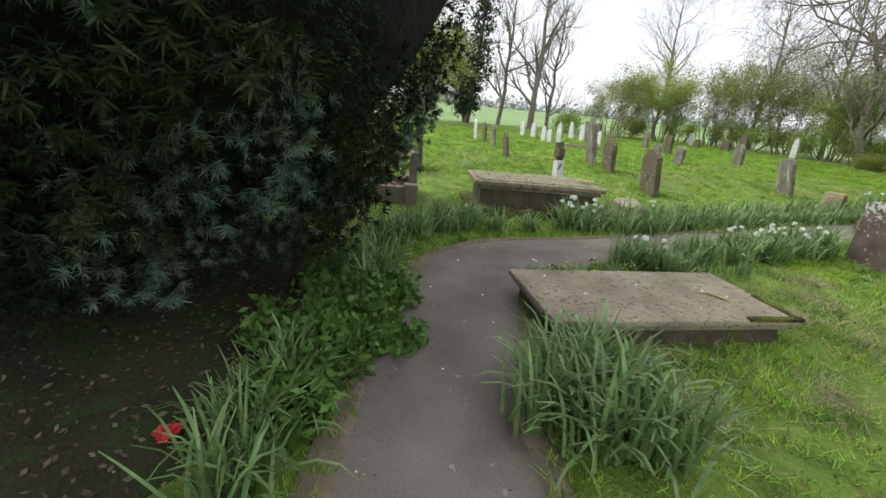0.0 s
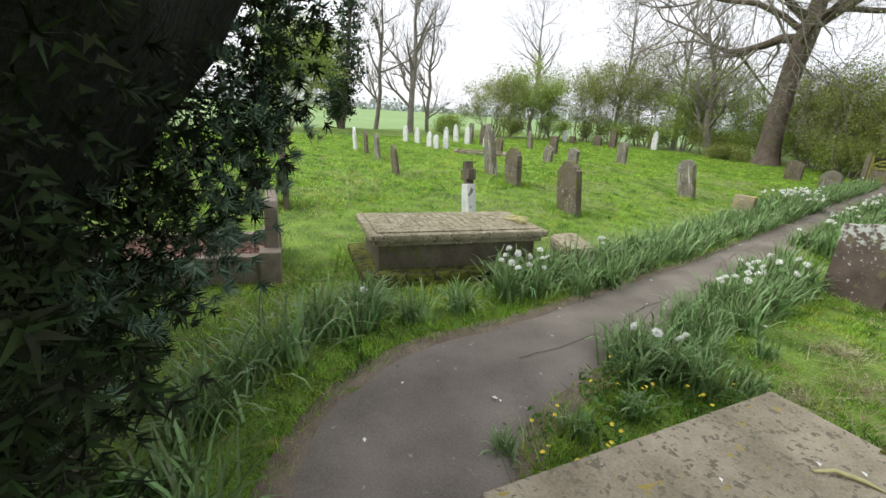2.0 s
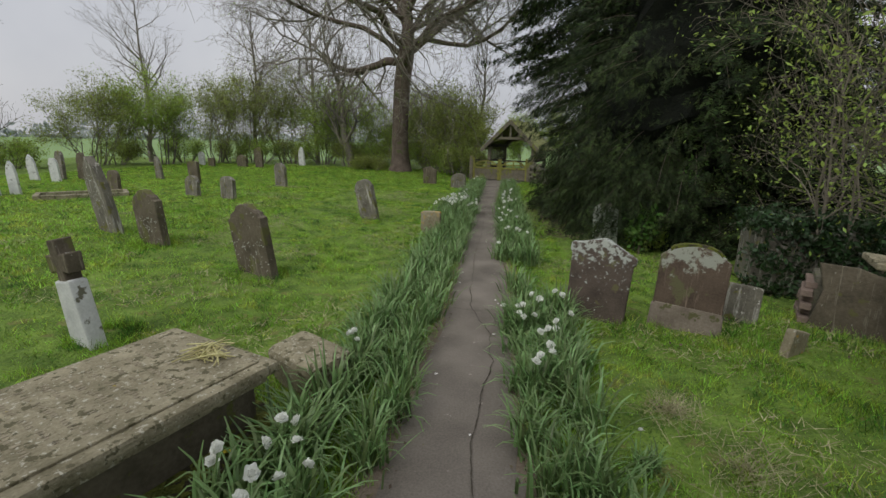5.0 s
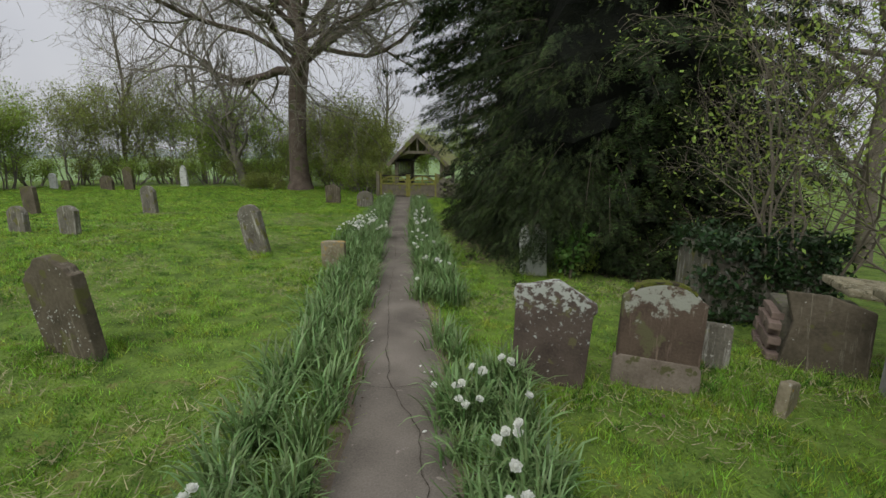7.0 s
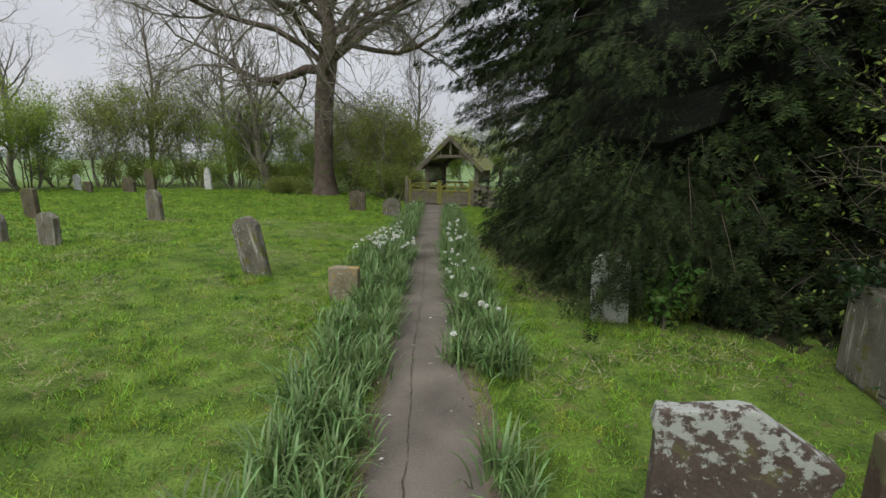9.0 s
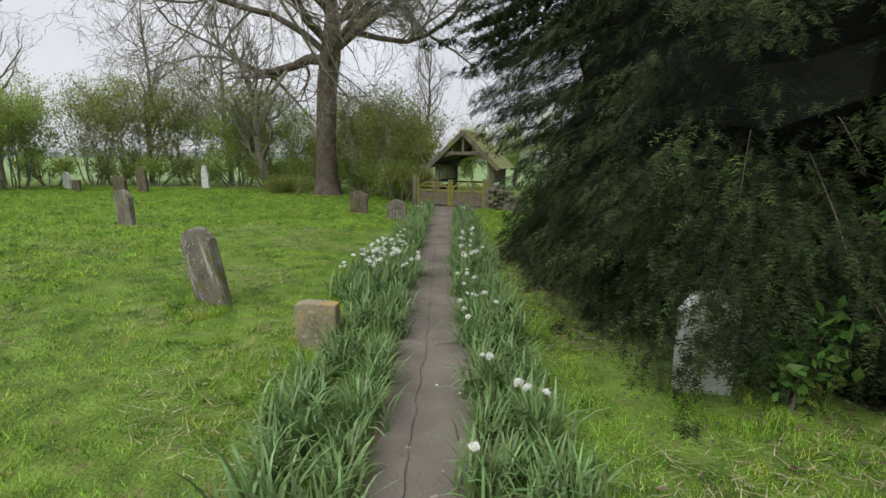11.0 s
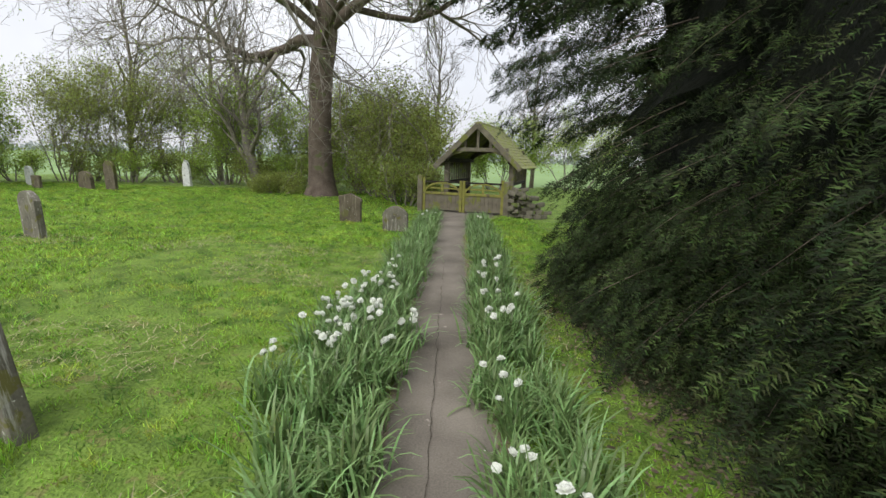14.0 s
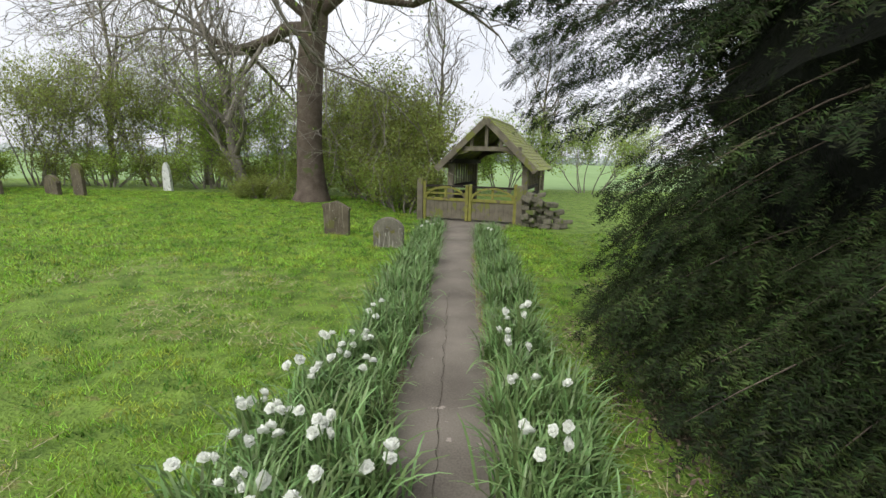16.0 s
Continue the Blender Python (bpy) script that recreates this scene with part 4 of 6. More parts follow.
part("bed", block((1.8, 0.72, 0.2), (0, 0, 0.04), 0.0), M["chips"], kg)

# ---- tombs on the other side of the path ----
ct = thing("chest_tomb", pose(3.63, 2.12, on_ground(3.6, 2.1) - 0.03, 0, 0, 66), "grey chest tomb with arched side panels and heavy yellowed slab", "tomb")
part("chest", block((1.92, 0.8, 0.76), (0, 0, 0.36), 0.02, rough=0.006, seed=21), M["render"], ct)
for s in (-0.5, 0.5):
    bm = slab([(-0.36, 0.1), (0.36, 0.1), (0.36, 0.5)] + arc(0, 0.5, 0.36, 10, 170, 10)[0:11] + [(-0.36, 0.5)], 0.03, 0.006, 0.0, 0)
    bmesh.ops.scale(bm, vec=(1, 1, 0.8), verts=bm.verts)
    part("arched_panel", bm, M["render"], ct, m=pose(s, 0.405, 0.02))
part("cornice", block((2.02, 0.92, 0.06), (0, 0, 0.76), 0.02, rough=0.006, seed=22), M["tomb"], ct)
part("ledger_slab", block((2.14, 1.04, 0.08), (0, 0, 0.83), 0.025, rough=0.008, seed=23), M["tomb"], ct, "thick slab stained yellow-grey")

rt = thing("ruined_tomb", pose(3.45, 3.62, on_ground(3.4, 3.6), 0, 0, -30), "ruined brick tomb with a leaning reddish side slab", "tomb")
part("side_slab", slab([(-0.3, -0.1), (0.36, -0.1), (0.37, 0.56), (0.05, 0.66), (-0.27, 0.68), (-0.2, 0.4)], 0.08, 0.015, 0.01, 31), M["brown"], rt, "leaning stone slab, broken at one edge", pose(0.05, -0.05, 0, -8, 0, 0))
part("top_slab", block((0.75, 0.5, 0.07), (0.55, 0.32, 0.68), 0.02, rough=0.02, seed=32, turn=pose(0, 0, 0, 4, 6, 10)), M["tomb"], rt)
bk = bpy.data.meshes.new("brick")
bb = block((0.215, 0.1, 0.065), (0, 0, 0), 0.006)
bb.to_mesh(bk)
bb.free()
bk.materials.append(M["brick"])
rng = np.random.default_rng(9)
for row in range(6):
    for c in range(3 if row < 4 else 2):
        part("brick", bk, parent=rt, m=pose(-0.27 + (row % 2) * 0.03 + rng.uniform(-0.01, 0.01), 0.10 + c * 0.225 + (row % 2) * 0.1, 0.03 + row * 0.075, rng.uniform(-3, 3), rng.uniform(-3, 3), 90 + rng.uniform(-5, 5)))
part("rubble_core", block((0.7, 0.6, 0.5), (0.12, 0.38, 0.24), 0.05, rough=0.04, seed=33), M["wallstone"], rt)

sm = thing("small_headstone", pose(2.55, 3.72, on_ground(2.6, 3.6), -8, 4, -20), "small fallen grey stone propped behind the red headstone", "headstone")
part("slab", block((0.36, 0.1, 0.46), (0, 0, 0.16), 0.02, rough=0.015, seed=34), M["grey"], sm)
fs = thing("footstone", pose(2.66, 2.95, on_ground(2.7, 2.9), 0, 14, 35), "small leaning footstone with yellow lichen", "stone")
part("slab", block((0.3, 0.08, 0.3), (0, 0, 0.06), 0.018, rough=0.012, seed=35), M["orange"], fs)
l2 = thing("ledger_stone", pose(3.55, -1.5, on_ground(3.5, -1.5), 0, 0, 75), "grey ledger stone sunk in the grass", "gravestone")
part("slab", block((1.6, 0.75, 0.18), (0, 0, 0.0), 0.02, rough=0.01, seed=36), M["grey"], l2)

# ivy-covered mound of an old tomb
rng = np.random.default_rng(41)
im = thing("ivy_covered_tomb", pose(3.95, 5.1, on_ground(3.9, 5), 0, 0, -15), "old tomb smothered in dark ivy under the shrubs", "tomb")
part("tomb_body", block((1.3, 0.9, 0.85), (0, 0, 0.4), 0.05, rough=0.05, seed=42), M["grey"], im)
pts = []
for _ in range(520):
    u, w = rng.uniform(-0.75, 0.75), rng.uniform(-0.15, 1.0)
    pts.append((u, -0.5 + rng.normal(0, 0.05), w) if rng.random() < 0.6 else (u, rng.uniform(-0.5, 0.5), 0.9 + rng.normal(0, 0.06)))
part("ivy_leaves", leaf_cloud(rng, pts, 12, 0.035, 0.05, M["ivy"], "ivy_leaves"), parent=im, label="glossy dark ivy leaves")

# ---- lychgate ----
GX, GY, GT = -0.05, 20.85, -17.0
gate_at = pose(GX, GY, 0.0, 0, 0, GT)


def beam(a, b, w, d=None, bevel=0.008):
    """A squared timber from a to b."""
    a, b = Vector(a), Vector(b)
    ln = (b - a).length
    q = (b - a).to_track_quat("Z", "Y").to_matrix().to_4x4()
    return _placed(block((w, d or w, ln), (0, 0, 0), bevel), Matrix.Translation((a + b) / 2) @ q)


def _placed(bm, m):
    bmesh.ops.transform(bm, matrix=m, verts=bm.verts)
    return bm


def curved(points, w, d, name, mat, parent):
    """A curved timber brace through points in one plane."""
    bm = bmesh.new()
    for p, q in zip(points, points[1:]):
        tmp = bpy.data.meshes.new("tmp")
        b = beam(p, q, w, d, 0.0)
        b.to_mesh(tmp)
        b.free()
        bm.from_mesh(tmp)
        bpy.data.meshes.remove(tmp)
    return part(name, bm, mat, parent)


for s, lab in ((-1, "closed wooden gate leaf with an arched brace, green with algae"), (1, "closed wooden gate leaf with an arched brace, green with algae")):
    g = thing("gate_leaf", gate_at @ pose(s * 0.67, 0, 0.04), lab, "gate", "pair of gates")
    T = M["mossytimber"]
    part("hanging_stile", beam((s * 0.62, 0, 0), (s * 0.62, 0, 1.06), 0.085), T, g)
    part("meeting_stile", beam((-s * 0.62, 0, 0), (-s * 0.62, 0, 1.0), 0.085), T, g)
    part("top_rail", beam((-0.58, 0, 0.94), (0.58, 0, 0.94), 0.06), M["shadetimber"], g)
    part("middle_rail", beam((-0.58, 0, 0.74), (0.58, 0, 0.74), 0.05), T, g)
    part("lock_rail", beam((-0.58, 0, 0.58), (0.58, 0, 0.58), 0.08), T, g)
    part("muntin", beam((0, 0, 0.58), (0, 0, 0.94), 0.06), T, g)
    for i in range(9):
        part("board", block((0.126, 0.025, 0.5), (-0.52 + i * 0.13, 0.0, 0.3), 0.004), M["timber"], g)
    curved([(0.58 * math.cos(radians(a)), -0.03, 0.58 + 0.34 * math.sin(radians(a))) for a in range(0, 181, 20)], 0.05, 0.05, "arched_brace", T, g)
for s, hh in ((-1, 1.22), (1, 1.12)):
    gp = thing("gate_post", gate_at @ pose(s * 1.42, 0, -0.05), "stout weathered wooden gate post", "post", "gate posts")
    part("post", beam((0, 0, 0), (0, 0, hh), 0.17, 0.17, 0.02), M["timber"], gp)

ly = thing("lychgate", gate_at @ pose(0.33, 0.35, 0.0), "old timber lychgate with steep mossy tiled roof and open gable", "lychgate")
HALF, DEEP, EAVE, APEX = 1.42, 3.5, 1.42, 2.78
for x in (-1.08, 1.08):
    for y in (0.35, 3.0):
        part("corner_post", beam((x, y, -0.1), (x, y, 1.62), 0.16), M["timber"], ly)
    part("wall_plate", beam((x, 0.0, 1.66), (x, DEEP, 1.66), 0.14), M["shadetimber"], ly)
    part("side_rail", beam((x, 0.35, 0.95), (x, 3.0, 0.95), 0.09), M["shadetimber"], ly)
    part("bench_board", block((0.1, 2.6, 0.5), (x, 1.68, 0.5), 0.01), M["shadetimber"], ly)
    for i in range(9):
        part("baluster", beam((x, 0.6 + i * 0.27, 0.98), (x, 0.6 + i * 0.27, 1.6), 0.06), M["timber"], ly)
for y in (0.12, 3.3):
    part("tie_beam", beam((-0.98, y, 2.02), (0.98, y, 2.02), 0.13, 0.12), M["timber"], ly)
    for x, zt in ((-0.42, 2.38), (0, 2.66), (0.42, 2.38)):
        part("strut", beam((x, y, 2.06), (x, y, zt), 0.09), M["timber"], ly)
    for s in (-1, 1):
        curved([(s * 1.08, y, 1.62), (s * 0.98, y, 1.78), (s * 0.8, y, 1.9), (s * 0.5, y, 1.98)], 0.1, 0.1, "arched_brace", M["timber"], ly)
        part("barge_board", beam((s * HALF, y - 0.14 if y < 1 else y + 0.14, EAVE), (0, y - 0.14 if y < 1 else y + 0.14, APEX), 0.05, 0.17), M["timber"], ly)
slope = math.atan2(APEX - EAVE, HALF)
run = math.hypot(APEX - EAVE, HALF)
# Boards under the tiles, their colour carrying the shade beneath the roof.
for s in (-1, 1):
    part("roof_boards", _placed(block((run, DEEP, 0.03), (0, 0, 0), 0.0), Matrix.Translation((s * HALF / 2, DEEP / 2, (EAVE + APEX) / 2 + 0.02)) @ pose(0, math.degrees(slope) * s, 0)), M["shadetimber"], ly)
part("ridge_tiles", _placed(block((0.2, DEEP + 0.06, 0.09), (0, 0, 0), 0.03, rough=0.01, seed=3), Matrix.Translation((0, DEEP / 2, APEX + 0.055))), M["tile"], ly)
tile_me = bpy.data.meshes.new("roof_tile")
tb = block((0.19, 0.205, 0.018), (0, 0, 0), 0.005)
tb.to_mesh(tile_me)
tb.free()
tile_me.materials.append(M["tile"])
rng = np.random.default_rng(13)
ROWS, PER = 14, 17
left_bm = bmesh.new()
for s in (1, -1):
    roof = part("roof_slope", bmesh.new(), M["tile"], ly) if s == 1 else None
    for r in range(ROWS):
        for c in range(PER):
            d = (r + 0.5) / ROWS * run
            x = s * (HALF - d * math.cos(slope)) + s * 0.05
            z = EAVE + d * math.sin(slope) + 0.055
            y = (c + 0.5 + 0.5 * (r % 2)) * DEEP / PER
            m = Matrix.Translation((x, y, z)) @ pose(0, 0, 0, rng.uniform(-2, 2), s * (math.degrees(slope) - 7) + rng.uniform(-2, 2), rng.uniform(-2, 2))
            if s == 1:
                part("roof_tile", tile_me, parent=roof, m=m)
            else:
                block((0.19, 0.205, 0.018), (0, 0, 0), 0.0, left_bm, turn=m)
tagged(part("roof_tiles", left_bm, M["tile"], ly), kind="stuff")

# tumbled stone wall beside the gate
rng = np.random.default_rng(17)
wl_thing = thing("stone_wall", pose(0, 0, 0), "tumbled low rubble stone wall running from the gate", "wall", kind="structure")
sb = bpy.data.meshes.new("stone")
b0 = block((0.3, 0.2, 0.13), (0, 0, 0), 0.03, rough=0.03, seed=5)
b0.to_mesh(sb)
b0.free()
sb.materials.append(M["wallstone"])
for r in range(8):
    for c in range(5 - r // 2):
        x = 1.45 + c * 0.24 + (r % 2) * 0.11 + rng.uniform(-0.04, 0.04)
        k = rng.uniform(0.65, 1.15)
        part("stone", sb, parent=wl_thing, m=pose(x, 20.3 - (x - 1.4) * 0.12 + rng.uniform(-0.12, 0.12), 0.05 + r * 0.115 + rng.uniform(-0.015, 0.015), rng.uniform(-14, 14), rng.uniform(-16, 16), rng.uniform(-50, 50)) @ Matrix.Diagonal((k, 1.0, rng.uniform(0.8, 1.2), 1.0)))


# ---- trees ----
# the great oak by the far end
rng = np.random.default_rng(21)
oak = thing("oak_tree", pose(-5.75, 24.9, on_ground(-5.7, 24.7)), "huge bare oak tree with rugged bark and spreading limbs", "tree")
skel = []
trunk = np.array([(0, 0, -0.3), (0, 0, 0.05), (0.02, 0, 0.35), (0.0, 0, 0.9), (-0.03, 0.02, 2.0), (0.03, 0, 3.4), (0.12, 0, 4.8), (0.3, 0.05, 6.2), (0.45, 0.0, 7.6), (0.25, 0.1, 9.6), (0.5, 0, 12.0), (0.3, 0, 14.5)])
skel.append((0, trunk, np.array([0.95, 0.70, 0.58, 0.50, 0.45, 0.44, 0.45, 0.46, 0.33, 0.24, 0.14, 0.05])))
OAK_LIMBS = [((0.25, 0, 5.9), (-0.9, 0.1, 0.55), 8.0, 0.25), ((0.4, 0, 6.3), (0.9, -0.1, 0.6), 6.8, 0.23), ((0.3, 0, 6.6), (-0.7, -0.7, 0.5), 7.5, 0.2), ((0.4, 0, 7.2), (0.7, 0.7, 0.7), 6.2, 0.19), ((0.4, 0, 7.6), (-0.7, 0.7, 0.8), 6.8, 0.2), ((0.35, 0, 8.2), (0.5, -0.8, 0.7), 6.2, 0.18), ((0.3, 0, 9.0), (-0.9, -0.1, 0.8), 6.4, 0.17), ((0.3, 0, 9.8), (0.9, 0.1, 0.9), 5.5, 0.15), ((0.4, 0, 10.8), (0.1, 0.7, 0.9), 5.0, 0.12), ((0.4, 0, 11.6), (-0.4, -0.7, 0.9), 5.0, 0.11), ((0.3, 0.0, 12.8), (0.4, 0.2, 1.0), 4.0, 0.09), ((0.2, 0, 5.5), (0.2, -1.0, 0.35), 6.0, 0.14), ((0.25, 0, 6.1), (-1.0, -0.4, 0.35), 7.5, 0.16), ((0.3, 0, 6.9), (1.0, -0.5, 0.4), 6.5, 0.15), ((0.35, 0, 7.9), (-0.6, -0.9, 0.6), 7.0, 0.15), ((0.3, 0, 8.6), (-1.0, 0.4, 0.6), 7.0, 0.15), ((0.4, 0, 7.4), (1.0, 0.2, 0.45), 6.5, 0.15)]
for st, hd, ln, rd in OAK_LIMBS:
    grow(rng, st, hd, ln * 1.06, rd, 5, [0, 9, 6, 5, 4], 0.9, up=0.09, crook=0.24, out=skel, level=1, shrink=0.58, droop=0.03, minr=0.008)
wood(oak, skel, (M["bark"], M["twig"]), split=1)
part("bud_growth", leaf_cloud(rng, [p for p in tips(skel, 4) if rng.random() < 0.10], 2, 0.035, 0.12, M["spring"], "bud_growth"), parent=oak, label="sparse yellow-green bud leaves")


def bare_tree(x, y, h, seed, label, lean=(0, 0), r=0.14, levels=4, twigmat="twig", crown=0.30):
    rng = np.random.default_rng(seed)
    ob = thing("bare_tree", pose(x, y, on_ground(x, y) - 0.05), label, "tree")
    sk = []
    n = 9
    z = np.linspace(-0.2, h, n)
    pts = np.stack([np.cumsum(rng.normal(0, 0.09, n)) + lean[0] * z, np.cumsum(rng.normal(0, 0.09, n)) + lean[1] * z, z], 1)
    rad = np.linspace(r * 1.25, 0.02, n)
    sk.append((0, pts, rad))
    for i in range(2, n):
        for _ in range(3):
            hd = rng.normal(0, 1, 3) * (1, 1, 0.2) + (0, 0, 1.0)
            f = rng.uniform(0, 1)
            p = pts[i - 1] + (pts[i] - pts[i - 1]) * f
            grow(rng, p, hd, h * crown * rng.uniform(0.6, 1.15) * (1.1 - 0.5 * i / n), rad[i] * 0.6 + 0.006, levels, [0, 5, 4, 2], 0.75, up=0.25, crook=0.14, out=sk, level=1, shrink=0.58, minr=0.007)
    wood(ob, sk, (M[twigmat], M[twigmat]), split=1)
    return ob, sk


bare_tree(-27.5, 15.2, 11, 31, "tall bare grey tree at the field edge", (0.02, 0))
bare_tree(-25.8, 17.0, 12, 32, "tall bare many-branched tree at the field edge", (-0.02, 0.02), 0.2)
bare_tree(-26.5, 19.0, 9, 33, "bare spreading tree at the field edge", (0.04, 0.03), 0.13)
bare_tree(-23.5, 27.5, 10, 34, "bare tree in the boundary hedge", (0.0, 0.0), 0.14)
bare_tree(-18.2, 31.5, 10.5, 35, "bare pale-twigged tree in the boundary hedge", (0.02, 0.0), 0.13, twigmat="palebark")
bare_tree(-13.5, 32.0, 11, 36, "bare tree behind the hedge", (-0.03, 0.0), 0.15)
bare_tree(-9.6, 27.6, 8.5, 37, "leaning mossy bare tree beside the oak", (-0.16, 0.0), 0.22)
bare_tree(-1.8, 32.0, 8.5, 38, "bare tree behind the lychgate hedge", (0.02, 0.0), 0.12)
bare_tree(4.6, 36.0, 8.0, 39, "pale bare tree beyond the lychgate", (0.0, 0.0), 0.12, twigmat="palebark")
bare_tree(8.2, 7.5, 9.0, 40, "bare pale tree behind the dark yew", (0.0, 0.0), 0.12, twigmat="palebark")

# ivy-clad tree at the field edge
rng = np.random.default_rng(51)
ivt = thing("ivy_clad_tree", pose(-26.0, 11.6, on_ground(-26, 12) - 0.05), "forked tree wrapped to the top in dark ivy", "tree")
stems = []
for dx, dy, hh in ((-1.9, -0.4, 6.6), (0.7, 0.4, 9.0)):
    z = np.linspace(0, hh, 8)
    stems.append((0, np.stack([dx * (z / hh) ** 0.8, dy * z / hh, z - 0.2], 1), np.linspace(0.2, 0.06, 8)))
wood(ivt, stems, (M["bark"], M["twig"]))
cl = []
for _, p, r in stems:
    for z in np.linspace(0.9, 1.0 * p[-1][2], 60):
        i = np.interp(z, p[:, 2], np.arange(len(p)))
        q = np.array([np.interp(i, np.arange(len(p)), p[:, k]) for k in range(3)])
        w = 0.35 + 0.9 * math.sin(math.pi * min(1, max(0, (z - 0.4) / (p[-1][2] + 0.3)))) ** 1.2
        for _ in range(5):
            cl.append(q + rng.normal(0, w * 0.5, 3))
part("ivy_leaves", leaf_cloud(rng, cl, 26, 0.09, 0.16, M["ivy"], "ivy_leaves"), parent=ivt, label="dense dark ivy")


def bush(name, x, y, rx, ry, h, seed, label, mat, leaves=9, leaf=0.05, stems=9, twigmat="twig", base=0.15, cat="bush", levels=3, every=1.0):
    """A multi-stemmed bush: stems, twigs and loose leaves, with gaps."""
    rng = np.random.default_rng(seed)
    ob = thing(name, pose(x, y, on_ground(x, y) - 0.05), label, cat)
    sk = []
    for _ in range(stems):
        a = rng.uniform(0, 2 * math.pi)
        hd = (math.cos(a) * rx / h * rng.uniform(0.3, 1.2), math.sin(a) * ry / h * rng.uniform(0.3, 1.2), 1.0)
        grow(rng, (math.cos(a) * rx * 0.25, math.sin(a) * ry * 0.25, 0), hd, h * rng.uniform(0.6, 0.95), 0.018 if cat == "shrub" else 0.035, levels, [5, 5, 4], 0.75, up=0.2 if cat != "shrub" else 0.02, crook=0.16 if cat != "shrub" else 0.24, out=sk, shrink=0.55, minr=0.006 if cat != "shrub" else 0.0035)
    v, f = tubes([(p, r) for l, p, r in sk if l < 2], 5)
    tagged(part("stem_growth", mesh_np("stem_growth", v, f, M[twigmat], True), parent=ob), kind="stuff")
    v, f = tubes([(p, r) for l, p, r in sk if l >= 2], 3)
    tagged(part("twig_growth", mesh_np("twig_growth", v, f, M[twigmat]), parent=ob), kind="stuff")
    if leaves:
        part("leaves", leaf_cloud(rng, [p for p in tips(sk, 1) if p[2] > base and rng.random() < every * 0.75], leaves, leaf * 0.7, 0.2, M[mat], "leaves"), parent=ob)["kind"] = "stuff"
    return ob


bush("hawthorn_bush", -23.8, 6.8, 1.9, 1.9, 4.2, 61, "rounded hawthorn bush in fresh green leaf at the field edge", "spring", 6, 0.075, 12)
bush("hawthorn_bush", -21.0, 25.5, 2.2, 2.0, 4.0, 62, "hawthorn bush with fresh green leaves in the hedge", "spring", 5, 0.07, 11)
bush("hawthorn_bush", -23.0, 22.6, 2.0, 2.0, 3.4, 63, "hawthorn bush just coming into leaf", "olive", 5, 0.06, 10)
for i, (x, y, rx, h, mat, lf) in enumerate([(-17.5, 29.5, 2.0, 4.2, "olive", 3), (-15.0, 30.0, 2.0, 4.4, "olive", 4), (-12.2, 30.2, 2.0, 3.8, "spring", 3), (-9.6, 29.0, 2.0, 3.6, "spring", 4), (-7.6, 29.8, 1.8, 3.2, "spring", 4), (-4.6, 28.6, 1.8, 3.4, "olive", 4), (-2.9, 26.4, 1.7, 3.4, "olive", 5), (-1.9, 25.0, 1.2, 3.0, "olive", 5), (-19.5, 28.6, 1.8, 3.6, "olive", 2)]):
    tagged(bush("hedge_bush", x, y, rx, 1.3, h, 70 + i, "tangled hedge bush with small spring leaves", mat, lf + 1, 0.07, 10, every=0.8), group="boundary hedge")
for i, (x, y, h) in enumerate([(-24, 19, 1.2), (-22.5, 23.5, 1.3), (-21, 27.5, 1.4), (-18.6, 28.8, 1.5), (-16.4, 28.8, 1.5), (-14.2, 29.2, 1.4), (-12.0, 29.0, 1.5), (-10.0, 28.2, 1.3), (-8.4, 28.4, 1.4), (-6.6, 28.0, 1.3), (-4.4, 27.2, 1.5), (-3.4, 25.6, 1.5), (-2.5, 24.2, 1.4), (-2.0, 22.8, 1.2)]):
    tagged(bush("bramble_bush", x, y, 1.4, 1.0, h, 180 + i, "low dense bramble and hawthorn at the hedge bottom", "olive" if i % 2 else "spring", 5, 0.07, 9, base=0.02, levels=2), group="boundary hedge")
bush("bramble_bush", -7.5, 25.0, 1.3, 1.0, 0.7, 83, "low green undergrowth at the foot of the oak", "olive", 10, 0.05, 10, base=0.02, levels=2)
bush("hawthorn_bush", 7.0, 34.0, 2.5, 2.0, 3.5, 84, "hawthorn bush beyond the lychgate", "spring", 5, 0.07, 8)
bush("hawthorn_bush", 2.0, 33.0, 1.6, 1.6, 3.0, 85, "green bush seen through the lychgate", "spring", 5, 0.08, 8)
bush("bare_shrub", 4.3, 4.9, 1.5, 1.2, 3.8, 86, "straggling shrub with arching bare stems and a few yellow-green leaves", "spring", 2, 0.04, 12, "palebark", every=0.5, cat="shrub")
bush("bare_shrub", 5.6, 3.9, 1.3, 1.3, 3.2, 87, "tangled pale bare shrub with a few new leaves", "spring", 2, 0.04, 10, "palebark", every=0.5, cat="shrub")

# distant hedges and trees along the field's far edge, haze mixed into their colour
rng = np.random.default_rng(90)
pts = []
for a in np.linspace(-100, 40, 330):
    d = rng.uniform(240, 320)
    pts.append((d * math.sin(radians(a)), d * math.cos(radians(a)), rng.uniform(0.4, 2.6) * (2.2 if rng.random() < 0.08 else 1)))
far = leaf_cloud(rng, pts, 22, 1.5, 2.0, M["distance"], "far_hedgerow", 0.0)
tagged(part("far_hedgerow", far), "line of distant hedges and trees beyond the field, paled in colour for haze", "hedgerow", kind="stuff")


